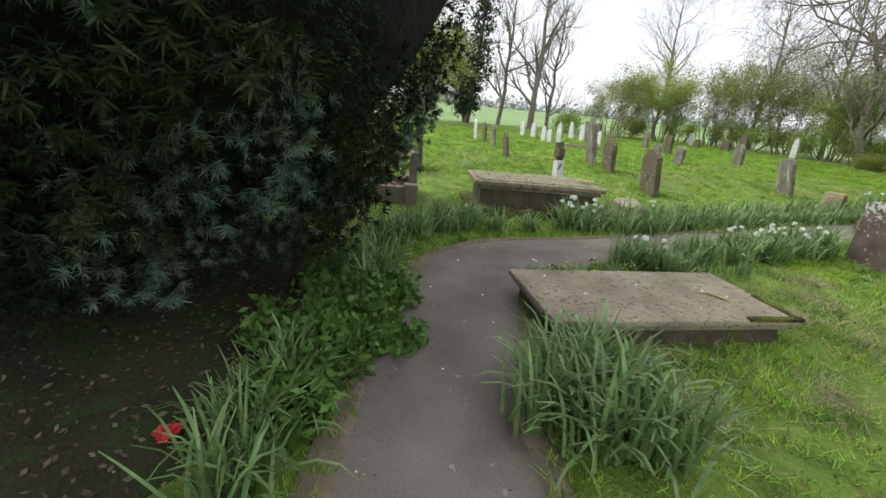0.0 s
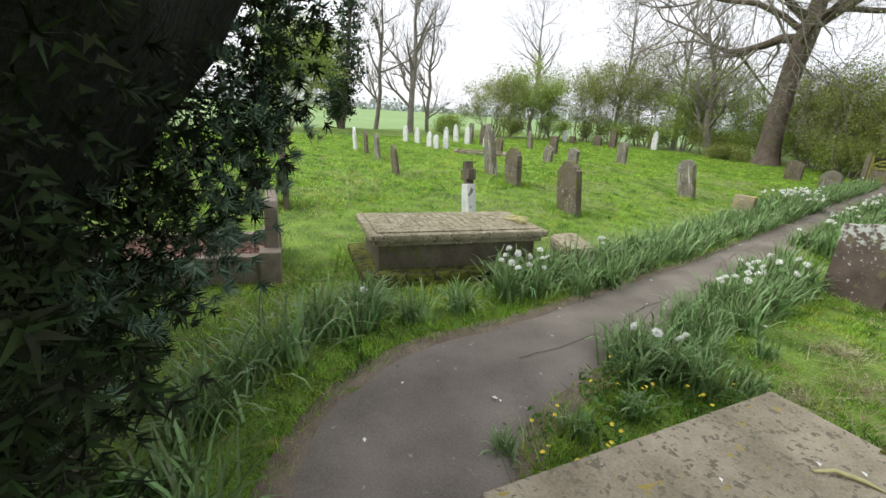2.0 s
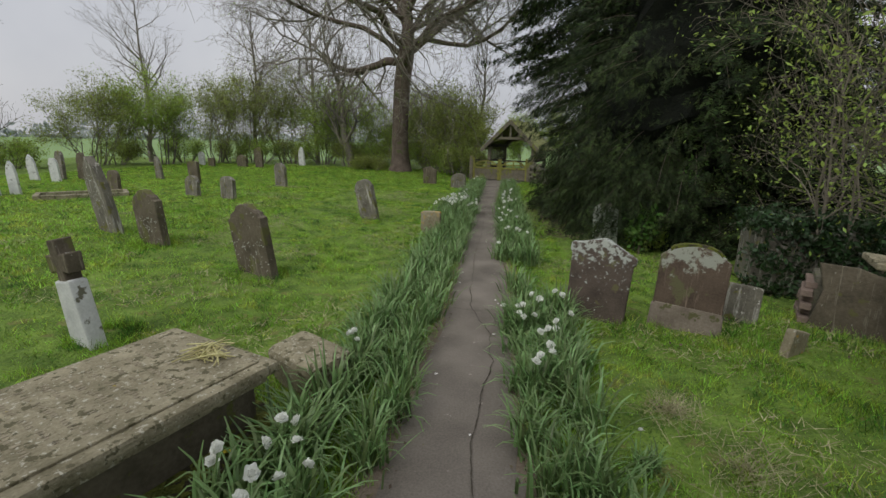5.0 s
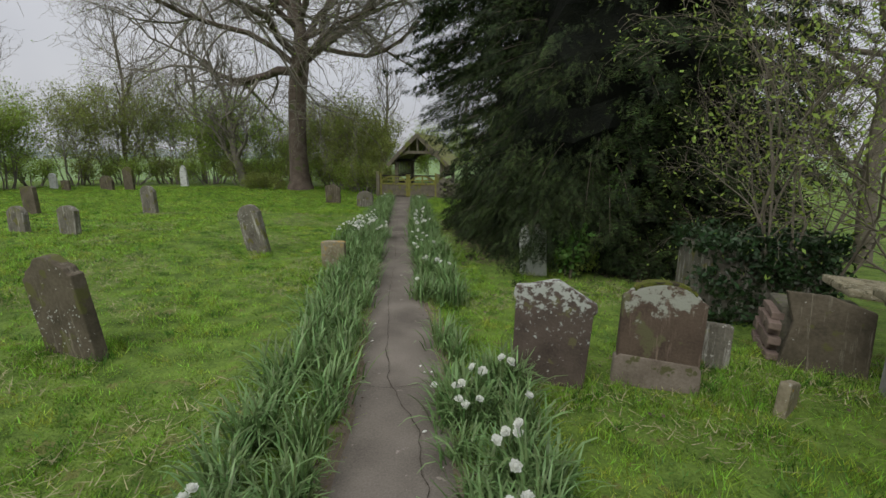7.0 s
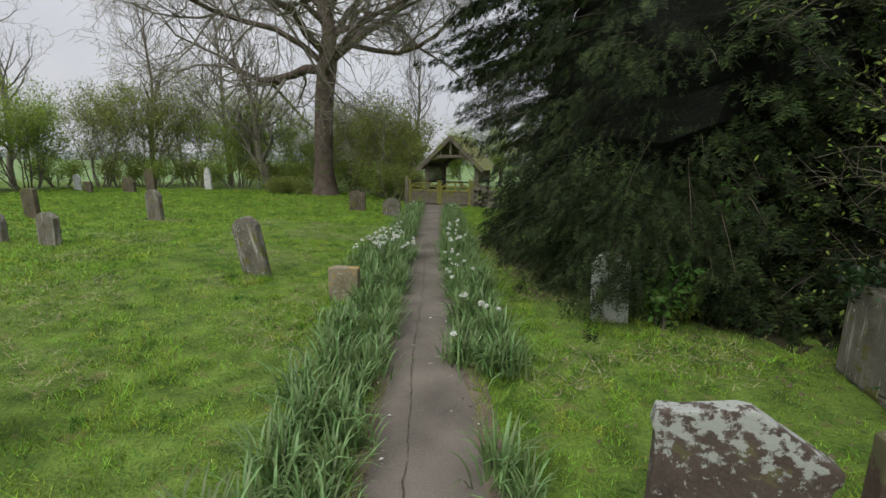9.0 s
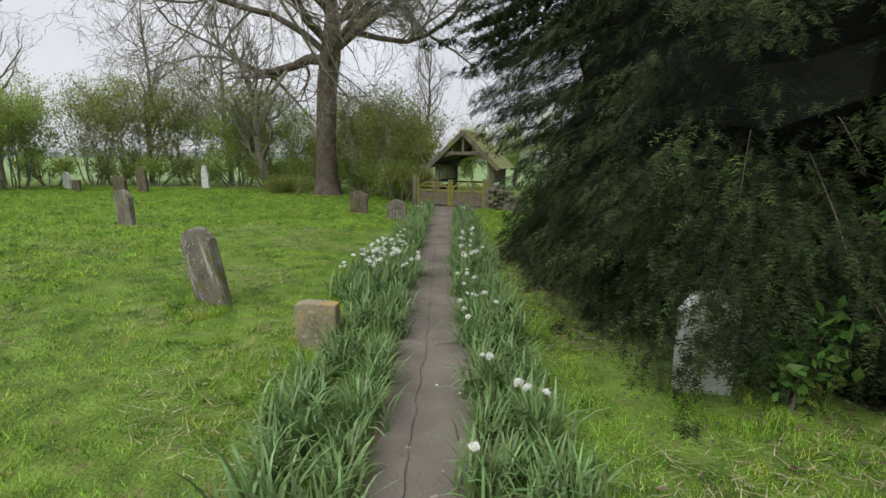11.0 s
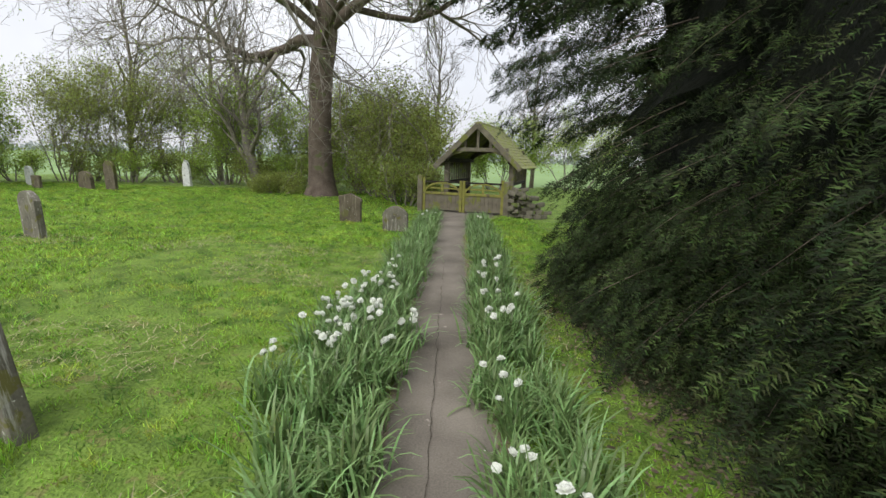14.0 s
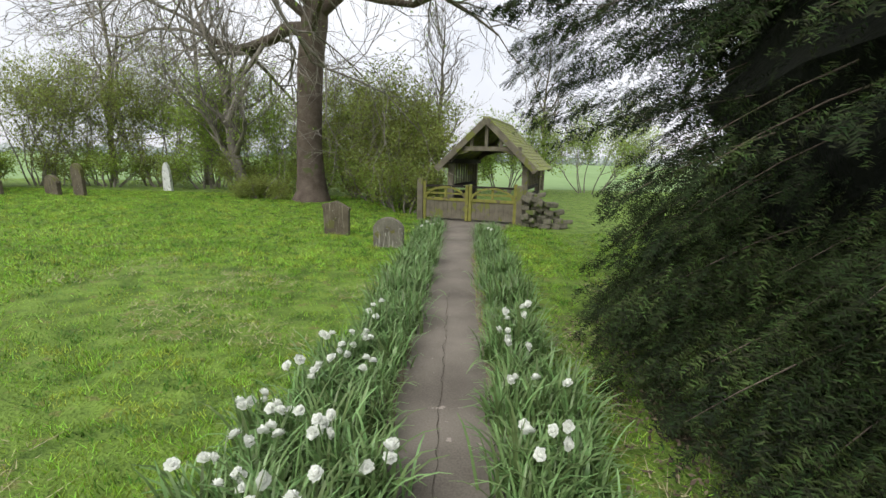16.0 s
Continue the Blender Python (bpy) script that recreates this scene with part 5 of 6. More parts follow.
# ---- yews ----
def sprig(needles, length, wide, rosette=False, stout=0.085, seed=0):
    """One shoot: needles either side of a short twig, or radiating from its tip."""
    jit = np.random.default_rng(900 + seed)
    V, F = [], []
    for i in range(needles):
        if rosette:
            a = i * 2.399963
            z = 0.35 + 0.65 * i / needles
            d = np.array([math.cos(a) * math.sqrt(max(0, 1.15 - z * z)), z * 0.75, math.sin(a) * math.sqrt(max(0, 1.15 - z * z))])
            o = np.array([0, length * 0.55 * (i / needles), 0])
            ln = wide
        else:
            s = -1 if i % 2 else 1
            o = np.array([0, length * (i // 2 + 0.5) / (needles / 2), 0])
            d = np.array([s * 0.9, 0.5, 0.1]) + jit.normal(0, 0.22, 3)
            o = o + jit.normal(0, wide * 0.1, 3)
            ln = wide * (1.0 - 0.35 * (i / needles)) * jit.uniform(0.6, 1.3)
        d = d / np.linalg.norm(d)
        w = np.cross(d, (0.1, 0.2, 1.0))
        w = w / np.linalg.norm(w) * wide * stout
        k = len(V)
        V += [o - w, o + d * ln, o + w]
        F += [(k, k + 1, k + 2)]
    return np.array(V), np.array(F)


def lump(p, seed):
    return noise.noise(Vector(p) * 0.55 + Vector((seed, 0, 0))) * 0.6 + noise.noise(Vector(p) * 1.5 + Vector((0, seed, 0))) * 0.35


def tuck(p, c):
    """Draws the lower crown in towards the trunk, as its boughs lift away from the ground."""
    k = 0.74 + 0.28 * float(smoothstep(0.3, 2.5, p[2]))
    return np.array([c[0] + (p[0] - c[0]) * k, c[1] + (p[1] - c[1]) * k, p[2]])


def crown_shell(rng, centre, radii, n, seed, lumpiness, cap, thick, keep=None):
    """Points on a lumpy crown, with their outward directions. cap: the lowest height; keep: which to take."""
    P, D = [], []
    c, R = np.array(centre), np.array(radii)
    while len(P) < n:
        d = rng.normal(0, 1, 3)
        d /= np.linalg.norm(d)
        k = 1 + lumpiness * lump(d * 3.0 + c, seed)
        depth = 1 - abs(rng.normal(0, thick))
        p = tuck(c + d * R * k * depth, c)
        if p[2] < cap + 0.25 * noise.noise(Vector((p[0] * 1.3, p[1] * 1.3, seed))):
            continue
        if keep is not None and not keep(p):
            continue
        P.append(p)
        D.append(d)
    return np.array(P), np.array(D)


# An added hull filling the crown, dark in place of its inner shade.
def crown_core(centre, radii, scale, seed, lumpiness, cap, mat):
    bm = bmesh.new()
    bmesh.ops.create_icosphere(bm, subdivisions=4, radius=1.0)
    for v in bm.verts:
        d = v.co.normalized()
        k = (1 + lumpiness * lump(np.array(d) * 3.0 + np.array(centre), seed)) * scale
        v.co = Vector((d[0] * radii[0] * k, d[1] * radii[1] * k, d[2] * radii[2] * k)) + Vector(centre)
        v.co.z = max(v.co.z, cap + 0.1 * noise.noise(v.co * 2))
        v.co = Vector(tuck(np.array(v.co), np.array(centre)))
    return bm


# the near yew at the bend of the path
rng = np.random.default_rng(101)
YC, YR = (-0.98, -5.1, 2.9), (3.15, 3.15, 4.0)
yew = thing("yew_tree", pose(0, 0, 0), "dense dark green yew tree overhanging the bend of the path", "tree")


def yew_wood(parent, x, y, reach, n, seed):
    rng = np.random.default_rng(seed)
    v, f = tubes([(np.array([(x, y, -0.1), (x + 0.05, y + 0.05, 0.8), (x, y, 2.2), (x + 0.05, y, 4.8)]), [0.5, 0.38, 0.32, 0.1])], 12)
    part("trunk", mesh_np("trunk", v, f, M["bark"], True), parent=parent)
    for i in range(n):
        a, z = i * 2.399963, 0.7 + 3.6 * i / n
        e = np.array([x + reach * math.cos(a), y + reach * math.sin(a), z + 0.6])
        v, f = tubes([(np.array([(x, y, z), ((x + e[0]) / 2, (y + e[1]) / 2, z + 0.4), e]), [0.11, 0.06, 0.02])], 6)
        part("limb", mesh_np("limb", v, f, M["bark"], True), parent=parent)


yew_wood(yew, -0.95, -5.2, 2.2, 9, 1)
part("inner_crown", crown_core(YC, YR, 0.91, 3.0, 0.12, 0.55, M["yewcore"]), M["yewcore"], yew, "near-black hull standing in for the shade inside the crown")
ROSETTES = (sprig(18, 0.05, 0.056, True, 0.085), sprig(11, 0.06, 0.06, True, 0.13))


def way(P):
    """Distance of points from the edge of the path below them."""
    return np.min([np.hypot(P[:, 0] - px, P[:, 1] - py) - w / 2 for px, py, w in rp[:110:2]], axis=0)


def lobes(n, low, high, per, mat, label, seed, bright):
    """Bulging boughs on the crown, each set with needle rosettes on its outer side; dark gaps stay between them."""
    rng = np.random.default_rng(seed)
    C, CD = crown_shell(rng, YC, (3.08, 3.08, 3.95), n, 3.0, 0.12, low, 0.02, lambda p: p[0] > -3.6 and p[1] > -7.2 and p[2] < high)
    P, D = [], []
    for c, d in zip(C, CD):
        r = rng.uniform(0.24, 0.46)
        k = int(per * (r / 0.3) ** 2)
        q = rng.normal(0, 1, (k, 3))
        q /= np.linalg.norm(q, axis=1, keepdims=True)
        q[(q @ d) < -0.1] *= -1
        shape = r * (1 + 0.22 * rng.normal(0, 1, (k, 1))) * np.array([0.8, 0.8, 1.3])
        P.append(c + q * shape)
        D.append(q * 0.8 + d * 0.6 + np.array([0, 0, bright]))
    P, D = np.concatenate(P), np.concatenate(D)
    ok = (P[:, 2] > 0.35) & ((way(P) > 0.06) | (P[:, 2] > 2.7))
    P, D = P[ok], D[ok]
    rose = ROSETTES[0 if bright > 0 else 1]
    v, f = scatter(rose[0], rose[1], P, D + rng.normal(0, 0.25, D.shape), rng.uniform(0.65, 1.25, len(P)), rng)
    tagged(part("shoot_growth", mesh_np("shoot_growth", v, f, M[mat]), parent=yew, label=label), kind="stuff")


# Low boughs take the lit colour, the rest the shaded one.
lobes(58, 0.6, 2.6, 75, "yewlit", "grey-green needle rosettes, coloured as if lit", 102, 0.25)
lobes(330, 0.5, 6.6, 66, "yewleaf", "needle rosettes hanging from the crown, coloured as if in shade", 103, -0.35)
P, D = crown_shell(rng, YC, (3.12, 3.12, 3.98), 24000, 3.0, 0.12, 0.4, 0.05)
free = (way(P) > 0.1) | (P[:, 2] > 2.7)
P, D = P[free], D[free]
sv, sf = sprig(9, 0.14, 0.04, False, 0.2, 5)
v, f = scatter(sv, sf, P, D * 0.6 + rng.normal(0, 0.6, D.shape) + (0, 0, -0.5), rng.uniform(0.8, 1.3, len(P)), rng)
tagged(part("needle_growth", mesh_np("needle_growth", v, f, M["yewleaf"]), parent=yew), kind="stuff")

# the spreading yew on the other side of the path
rng = np.random.default_rng(111)
yew2 = thing("yew_tree", pose(0, 0, 0), "large spreading dark yew with drooping feathery branches beside the path", "tree")
yew_wood(yew2, 4.8, 11.3, 2.2, 12, 2)


def yew_reach(a, z):
    """How far the crown reaches at a height, by direction; fullest over the white stone."""
    up = 1.0 if z < 2.6 else math.sqrt(max(0.0, 1 - ((z - 2.6) / 5.8) ** 2))
    low = 0.93 + 0.07 * min(1.0, max(0.0, (z - 0.5) / 1.2))
    out = 0.20 * math.exp(-(((a % (2 * math.pi)) - radians(229)) / 0.42) ** 2) * min(1.0, max(0.0, (z - 0.7) / 0.4))
    k = up * low * (1 + out + 0.10 * noise.noise((math.cos(a) * 2.2, math.sin(a) * 2.2, z * 0.7)) + 0.10 * noise.noise((a * 5.0, z * 2.0, 4.0)))
    return 3.55 * k, 4.8 * k


# Added dark hull that replaces the shade within this crown.
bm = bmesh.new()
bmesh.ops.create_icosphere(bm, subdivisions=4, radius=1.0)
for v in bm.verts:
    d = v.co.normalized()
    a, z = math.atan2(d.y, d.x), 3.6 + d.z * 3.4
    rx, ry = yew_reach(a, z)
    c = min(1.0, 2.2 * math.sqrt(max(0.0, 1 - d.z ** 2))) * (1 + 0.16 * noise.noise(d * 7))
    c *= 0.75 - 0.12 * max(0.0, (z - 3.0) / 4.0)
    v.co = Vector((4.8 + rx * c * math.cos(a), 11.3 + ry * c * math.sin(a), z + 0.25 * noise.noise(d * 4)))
part("inner_crown", bm, M["yewcore"], yew2, "near-black hull standing in for the shade inside the crown")
P, D, SWAY = [], [], []


def bough(root, tip, n, wide, woody=True):
    """A flat drooping bough: a thin branch with sprays fanning out to both sides, hanging at their ends."""
    root, tip = np.array(root, float), np.array(tip, float)
    d = tip - root
    ln = np.linalg.norm(d)
    d /= ln
    side = np.cross(d, (0, 0, 1.0))
    side /= np.linalg.norm(side) + 1e-9
    tilt = rng.normal(0, 0.25)
    drop = rng.uniform(0.10, 0.28)
    if woody and rng.random() < 0.4:
        SWAY.append((np.array([root + d * ln * t + np.array([0, 0, -drop * ln * t * t]) for t in (0.0, 0.35, 0.7, 0.97)]), [0.010, 0.007, 0.005, 0.002]))
    t = rng.uniform(0.0, 1.0, n) ** 0.75
    w = rng.normal(0, wide, n) * (1.2 - t)
    q = root + d * (ln * t)[:, None] + side * w[:, None]
    q[:, 2] += rng.normal(0, 0.035, n) - drop * ln * t * t - 0.30 * np.abs(w) + tilt * w
    e = d * 0.8 + side * (w * 2.6)[:, None] + rng.normal(0, 0.22, (n, 3))
    e[:, 2] += -0.30 - 0.45 * t - 0.6 * np.abs(w)
    P.append(np.maximum(q, (-99, -99, 0.07)))
    D.append(e)


made = 0
while made < 820:
    a, z = rng.uniform(0, 2 * math.pi), 0.35 + 7.2 * rng.random() ** 1.25
    rx, ry = yew_reach(a, z)
    far = rng.uniform(0.84, 1.13)
    tip = (4.8 + rx * far * math.cos(a), 11.3 + ry * far * math.sin(a), z)
    if tip[0] > 7.4 or (tip[0] > 5.6 and tip[1] > 12.5):
        continue
    made += 1
    k = far - rng.uniform(0.26, 0.42)
    bough((4.8 + rx * k * math.cos(a), 11.3 + ry * k * math.sin(a), z + rng.uniform(0.1, 0.45)), tip, 70, 0.26)
# long boughs reaching over the path
for i in range(80):
    y, z = rng.uniform(11.2, 16.6), rng.uniform(2.0, 6.6)
    bough((2.9, y - 1.1, z + 0.3), (0.45 + rng.uniform(-0.3, 0.7) + max(0.0, 3.0 - z) * 0.6, y + 0.5, z + 0.35), 125, 0.24)
for y, z, x in ((14.6, 4.3, -0.75), (15.2, 3.6, -0.2), (14.0, 5.0, -0.4), (13.2, 4.4, 0.0)):
    bough((2.6, y - 1.2, z - 0.2), (x, y + 0.5, z + 0.7), 150, 0.17)
# over the white stone
for i in range(26):
    bough((3.4, 8.6, rng.uniform(1.5, 2.4)), (rng.uniform(1.4, 3.1), rng.uniform(6.2, 6.9), rng.uniform(0.85, 1.7)), 70, 0.24)
for x, y, z in ((1.62, 6.72, 0.5), (2.3, 6.75, 0.45), (2.6, 6.9, 0.6), (1.9, 6.7, 0.62)):
    bough((x + 0.5, y + 0.9, z + 0.7), (x, y, z), 70, 0.14)
for i in range(64):
    x, y, z = rng.uniform(1.35, 3.3), rng.uniform(6.3, 7.3), rng.uniform(0.3, 1.0)
    if abs(x - 1.85) < 0.22 and z < 0.75:
        z += 0.3
    bough((x + 0.45, y + 1.3, z + 0.8), (x, y, z), 46, 0.2, False)
for i in range(6):
    bough((2.5, 7.8, 1.9), (rng.uniform(1.6, 2.4), rng.uniform(6.4, 6.7), rng.uniform(0.85, 1.2)), 80, 0.16, False)
# skirts on the path's side
for i in range(150):
    y, z = rng.uniform(7.6, 13.4), rng.uniform(0.15, 1.5)
    x = 1.75 + 0.25 * rng.normal() - 0.28 * min(z, 1.0)
    bough((x + 1.1, y + rng.uniform(-0.5, 0.5), z + 0.5), (x, y, z), 60, 0.26, i % 2 == 0)
# lowest boughs, resting on the ground
for i in range(210):
    a = rng.uniform(radians(150), radians(275))
    z, k = rng.uniform(0.2, 0.75), rng.uniform(0.88, 1.10)
    bough((4.8 + 2.75 * k * math.cos(a), 11.3 + 3.75 * k * math.sin(a), z + 0.3), (4.8 + 3.7 * k * math.cos(a), 11.3 + 4.9 * k * math.sin(a), z), 46, 0.26, i % 2 == 0)
P, D = np.concatenate(P), np.concatenate(D)
D = D / np.linalg.norm(D, axis=1, keepdims=True) + rng.normal(0, 0.13, D.shape)
close = (P[:, 0] < 3.0) & (P[:, 2] < 4.0)
# Two sprays in five get the half-lit colour, the others the shaded.
for i in range(5):
    for which, needles, wide, stout in ((close, 16, 0.042, 0.10), (~close, 9, 0.062, 0.19)):
        Q, E = P[which][i::5], D[which][i::5]
        sv, sf = sprig(needles, (0.12, 0.17, 0.11, 0.14, 0.15)[i], wide, False, stout, i)
        v, f = scatter(sv, sf, Q, E, rng.uniform(0.7, 1.45, len(Q)), rng)
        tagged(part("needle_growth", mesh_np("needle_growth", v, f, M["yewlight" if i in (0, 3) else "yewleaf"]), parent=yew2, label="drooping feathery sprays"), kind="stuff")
v, f = tubes(SWAY, 3)
tagged(part("branch_growth", mesh_np("branch_growth", v, f, M["bark"]), parent=yew2, label="thin brown branchlets"), kind="stuff")


# ---- daffodils ----
def straps(rng, n, length, wide, spread, arch, root):
    """Strap leaves that rise and arch over, as arrays."""
    k = 6
    a = rng.uniform(0, 2 * np.pi, n)
    ln = length * rng.uniform(0.6, 1.15, n)
    tilt = np.abs(rng.normal(0, spread, n)) + 0.05
    bend = np.abs(rng.normal(arch, arch * 0.6, n))
    s = np.linspace(0, 1, k)
    th = tilt[:, None] + bend[:, None] * s[None] ** 2
    th = np.minimum(th, 2.3)
    dr, dz = np.sin(th) * ln[:, None] / k, np.cos(th) * ln[:, None] / k
    r, z = np.cumsum(dr, 1), np.cumsum(dz, 1)
    r, z = np.c_[np.zeros(n), r[:, :-1]], np.c_[np.zeros(n), z[:, :-1]]
    o = rng.normal(0, root, (n, 2))
    x, y = o[:, :1] + r * np.cos(a)[:, None], o[:, 1:] + r * np.sin(a)[:, None]
    w = wide * rng.uniform(0.7, 1.2, n)[:, None] * (1 - 0.75 * s[None] ** 3) / 2
    sx, sy = -np.sin(a)[:, None] * w, np.cos(a)[:, None] * w
    z = np.maximum(z, 0.012) - 0.01
    L = np.stack([x + sx, y + sy, z], -1)
    R = np.stack([x - sx, y - sy, z], -1)
    V = np.stack([L, R], 2).reshape(-1, 3)
    base = (np.arange(n) * 2 * k)[:, None] + (np.arange(k - 1) * 2)[None]
    F = np.stack([base, base + 1, base + 3, base + 2], -1).reshape(-1, 4)
    return V, F


def flower_mesh(seed):
    """A double white flower head, petals round a ruffled middle."""
    rng = np.random.default_rng(seed)
    V, F = [], []
    for ring, (n, r, up) in enumerate(((7, 0.038, 0.05), (8, 0.038, 0.5), (7, 0.036, 0.9), (6, 0.034, 1.2), (4, 0.03, 1.45))):
        for i in range(n):
            a = 2 * math.pi * (i + 0.5 * ring) / n + rng.uniform(-0.15, 0.15)
            d = np.array([math.cos(a) * math.cos(up), math.sin(a) * math.cos(up), math.sin(up)])
            s = np.array([-math.sin(a), math.cos(a), 0])
            k = len(V)
            rr = r * rng.uniform(0.85, 1.15)
            V += [d * rr * 0.1, d * rr * 0.6 + s * rr * 0.48, d * rr + s * rr * 0.14 + (0, 0, 0.004), d * rr - s * rr * 0.14, d * rr * 0.6 - s * rr * 0.48]
            F += [(k, k + 1, k + 2), (k, k + 2, k + 3), (k, k + 3, k + 4)]
    k, r = len(V), 0.021
    V += [np.array([0, 0, -0.006])] + [np.array([r * c * math.cos(i * math.pi / 3 + c), r * c * math.sin(i * math.pi / 3 + c), z]) for c, z in ((1.0, 0.006), (0.8, 0.022)) for i in range(6)] + [np.array([0, 0, 0.031])]
    for i in range(6):
        a, b = k + 1 + i, k + 1 + (i + 1) % 6
        F += [(k, b, a), (a, b, b + 6), (a, b + 6, a + 6), (a + 6, b + 6, k + 13)]
    return mesh_np("flower", np.array(V), np.array(F), M["petal"])


CLUMPS, rngd = [], np.random.default_rng(200)
for i in range(9):
    v, f = straps(rngd, 80 if i < 6 else 60, 0.50 if i < 6 else 0.36, 0.020, 0.34, 1.35, 0.07)
    CLUMPS.append(mesh_np("leaves", v, f, M["daff"]))
FLOWERS = [flower_mesh(300 + i) for i in range(4)]


def stem_mesh(h, bx, by):
    v, f = tubes([(np.array([(0, 0, 0), (bx * 0.25, by * 0.25, h * 0.5), (bx, by, h)]), [0.005, 0.0045, 0.004])], 5)
    return mesh_np("stem", v, f, M["daff"])


STEMS = [(stem_mesh(h, bx, by), (bx, by, h)) for h, bx, by in ((0.36, 0.05, 0.02), (0.42, -0.04, 0.05), (0.33, 0.02, -0.07), (0.39, -0.06, -0.02), (0.30, 0.08, 0.05))]


def clump(x, y, blooms=0, scale=1.0, small=False):
    label = "clump of green daffodil leaves with white double flowers" if blooms else "thick clump of arching green daffodil leaves"
    ob = thing("daffodil_clump", pose(x, y, on_ground(x, y), 0, 0, rngd.uniform(0, 360)), label, "daffodils", "daffodils along the path")
    ob.scale = (scale, scale, scale * rngd.uniform(0.9, 1.1))
    part("leaves", CLUMPS[rngd.integers(6, 9) if small else rngd.integers(0, 6)], parent=ob)
    for _ in range(blooms):
        me, (bx, by, h) = STEMS[rngd.integers(0, 5)]
        r, a = rngd.uniform(0, 0.1), rngd.uniform(0, 360)
        st = part("stem", me, parent=ob, m=pose(r * math.cos(a), r * math.sin(a), 0, 0, 0, a))
        part("flower", FLOWERS[rngd.integers(0, 4)], parent=st, label="white double flower head", m=pose(bx, by, h, rngd.uniform(10, 75), 0, rngd.uniform(0, 360)) @ Matrix.Scale(0.88, 4))
    return ob


BLOOM = [(-1.45, -1.14, 1), (-1.3, 0.43, 2), (-1.2, 0.8, 3), (-1.05, 0.2, 4), (-0.95, 0.5, 3), (-1.1, 1.9, 3), (0.32, 0.0, 2), (0.52, 0.15, 2), (0.3, 1.8, 3), (0.42, 2.3, 3), (0.3, 3.1, 3), (0.6, 3.2, 2), (0.5, 2.15, 2), (0.2, 2.85, 3), (0.6, 2.72, 2), (0.38, 6.2, 3), (0.05, 5.75, 1), (0.1, 8.4, 4), (0.15, 9.1, 4), (0.25, 8.1, 2), (0.08, 7.75, 2), (-1.2, 9.6, 5), (-1.25, 10.0, 5), (-1.25, 10.6, 6), (-0.8, 9.7, 3), (-1.45, 10.65, 5), (-1.25, 11.05, 6), (-1.1, 11.8, 6), (-1.3, 10.3, 5), (-0.95, 10.4, 6), (-0.72, 10.3, 4), (-1.45, 10.1, 3), (-1.3, 11.65, 3), (0.05, 11.0, 2), (0.35, 11.1, 2), (0.12, 10.25, 2), (0.05, 10.45, 2), (0.28, 10.5, 2), (0.28, 12.1, 4), (0.1, 12.0, 3), (0.15, 11.5, 3), (0.12, 6.8, 2), (0.0, 9.4, 2), (0.18, 3.0, 2), (-1.0, 9.9, 4), (-1.5, 9.3, 3), (-1.15, 11.4, 4), (-0.9, 11.1, 3), (-1.0, 12.3, 4), (-1.0, 17.6, 2), (0.4, 17.8, 2), (-0.9, 18.6, 3)]
for x, y, k in BLOOM:
    clump(x, y, k, rngd.uniform(0.9, 1.1))
# both borders of the path
for y in np.arange(0.9, 19.6, 0.30):
    clump(-0.71 - rngd.uniform(0, 0.1) - 0.06 * (y > 9), y + rngd.uniform(-0.1, 0.1), 0, rngd.uniform(0.75, 1.0))
    clump(-1.12 + rngd.uniform(-0.1, 0.12), y + rngd.uniform(-0.12, 0.12), 0, rngd.uniform(0.85, 1.1) * (1.0 if y < 15 else 0.8))
for y in np.arange(0.1, 19.4, 0.34):
    if 4.5 < y < 5.3:
        continue
    clump(0.21 + rngd.uniform(-0.05, 0.1) - 0.1 * (y > 6), y + rngd.uniform(-0.1, 0.1), 0, rngd.uniform(0.65, 0.95))
    if y < 3.6 or y > 5.4:
        clump(0.5 + rngd.uniform(-0.05, 0.15) - 0.1 * (y > 6), y + rngd.uniform(-0.1, 0.1), 0, rngd.uniform(0.75, 1.0))
# clumps round the bend and by the yew
for x, y, s in ((-1.15, -1.95, 1.1), (-1.0, -2.25, 1.0), (-1.35, -1.6, 1.1), (-0.75, -2.55, 1.05), (-1.3, -1.25, 0.95), (-1.2, -0.8, 0.8), (-1.1, -0.35, 0.85), (0.3, -2.95, 1.0), (0.0, -2.75, 1.0), (1.5, -3.75, 0.95), (1.8, -4.0, 0.9), (2.05, -2.35, 1.3), (2.25, -2.05, 1.35), (1.95, -2.1, 1.3), (2.4, -2.35, 1.3), (2.55, -2.1, 1.2), (2.2, -2.55, 1.15), (1.95, -3.95, 1.0), (2.15, -4.05, 1.05), (1.65, -3.75, 1.0), (0.35, -1.35, 0.5), (0.5, -0.9, 0.6), (0.6, -0.45, 0.7), (0.4, -0.15, 0.8), (0.75, 0.15, 0.8), (0.95, 0.45, 0.7), (-1.6, -0.95, 0.8), (-0.35, -2.75, 0.9)):
    clump(x, y, 0, s, s < 0.75)
# one fallen flower over the lawn
clump(0.85, 1.15, 1, 0.55, True)


# ---- grass ----
def inside(x, y, cx, cy, lx, ly, deg):
    a = radians(deg)
    u = (x - cx) * math.cos(a) + (y - cy) * math.sin(a)
    v = -(x - cx) * math.sin(a) + (y - cy) * math.cos(a)
    return (np.abs(u) < lx / 2) & (np.abs(v) < ly / 2)


def path_gap(x, y):
    """Distance to the path's middle line, less half its width."""
    best = np.full(len(x), 9.0)
    for px, py, w in rp[::2]:
        best = np.minimum(best, np.hypot(x - px, y - py) - w / 2)
    return best


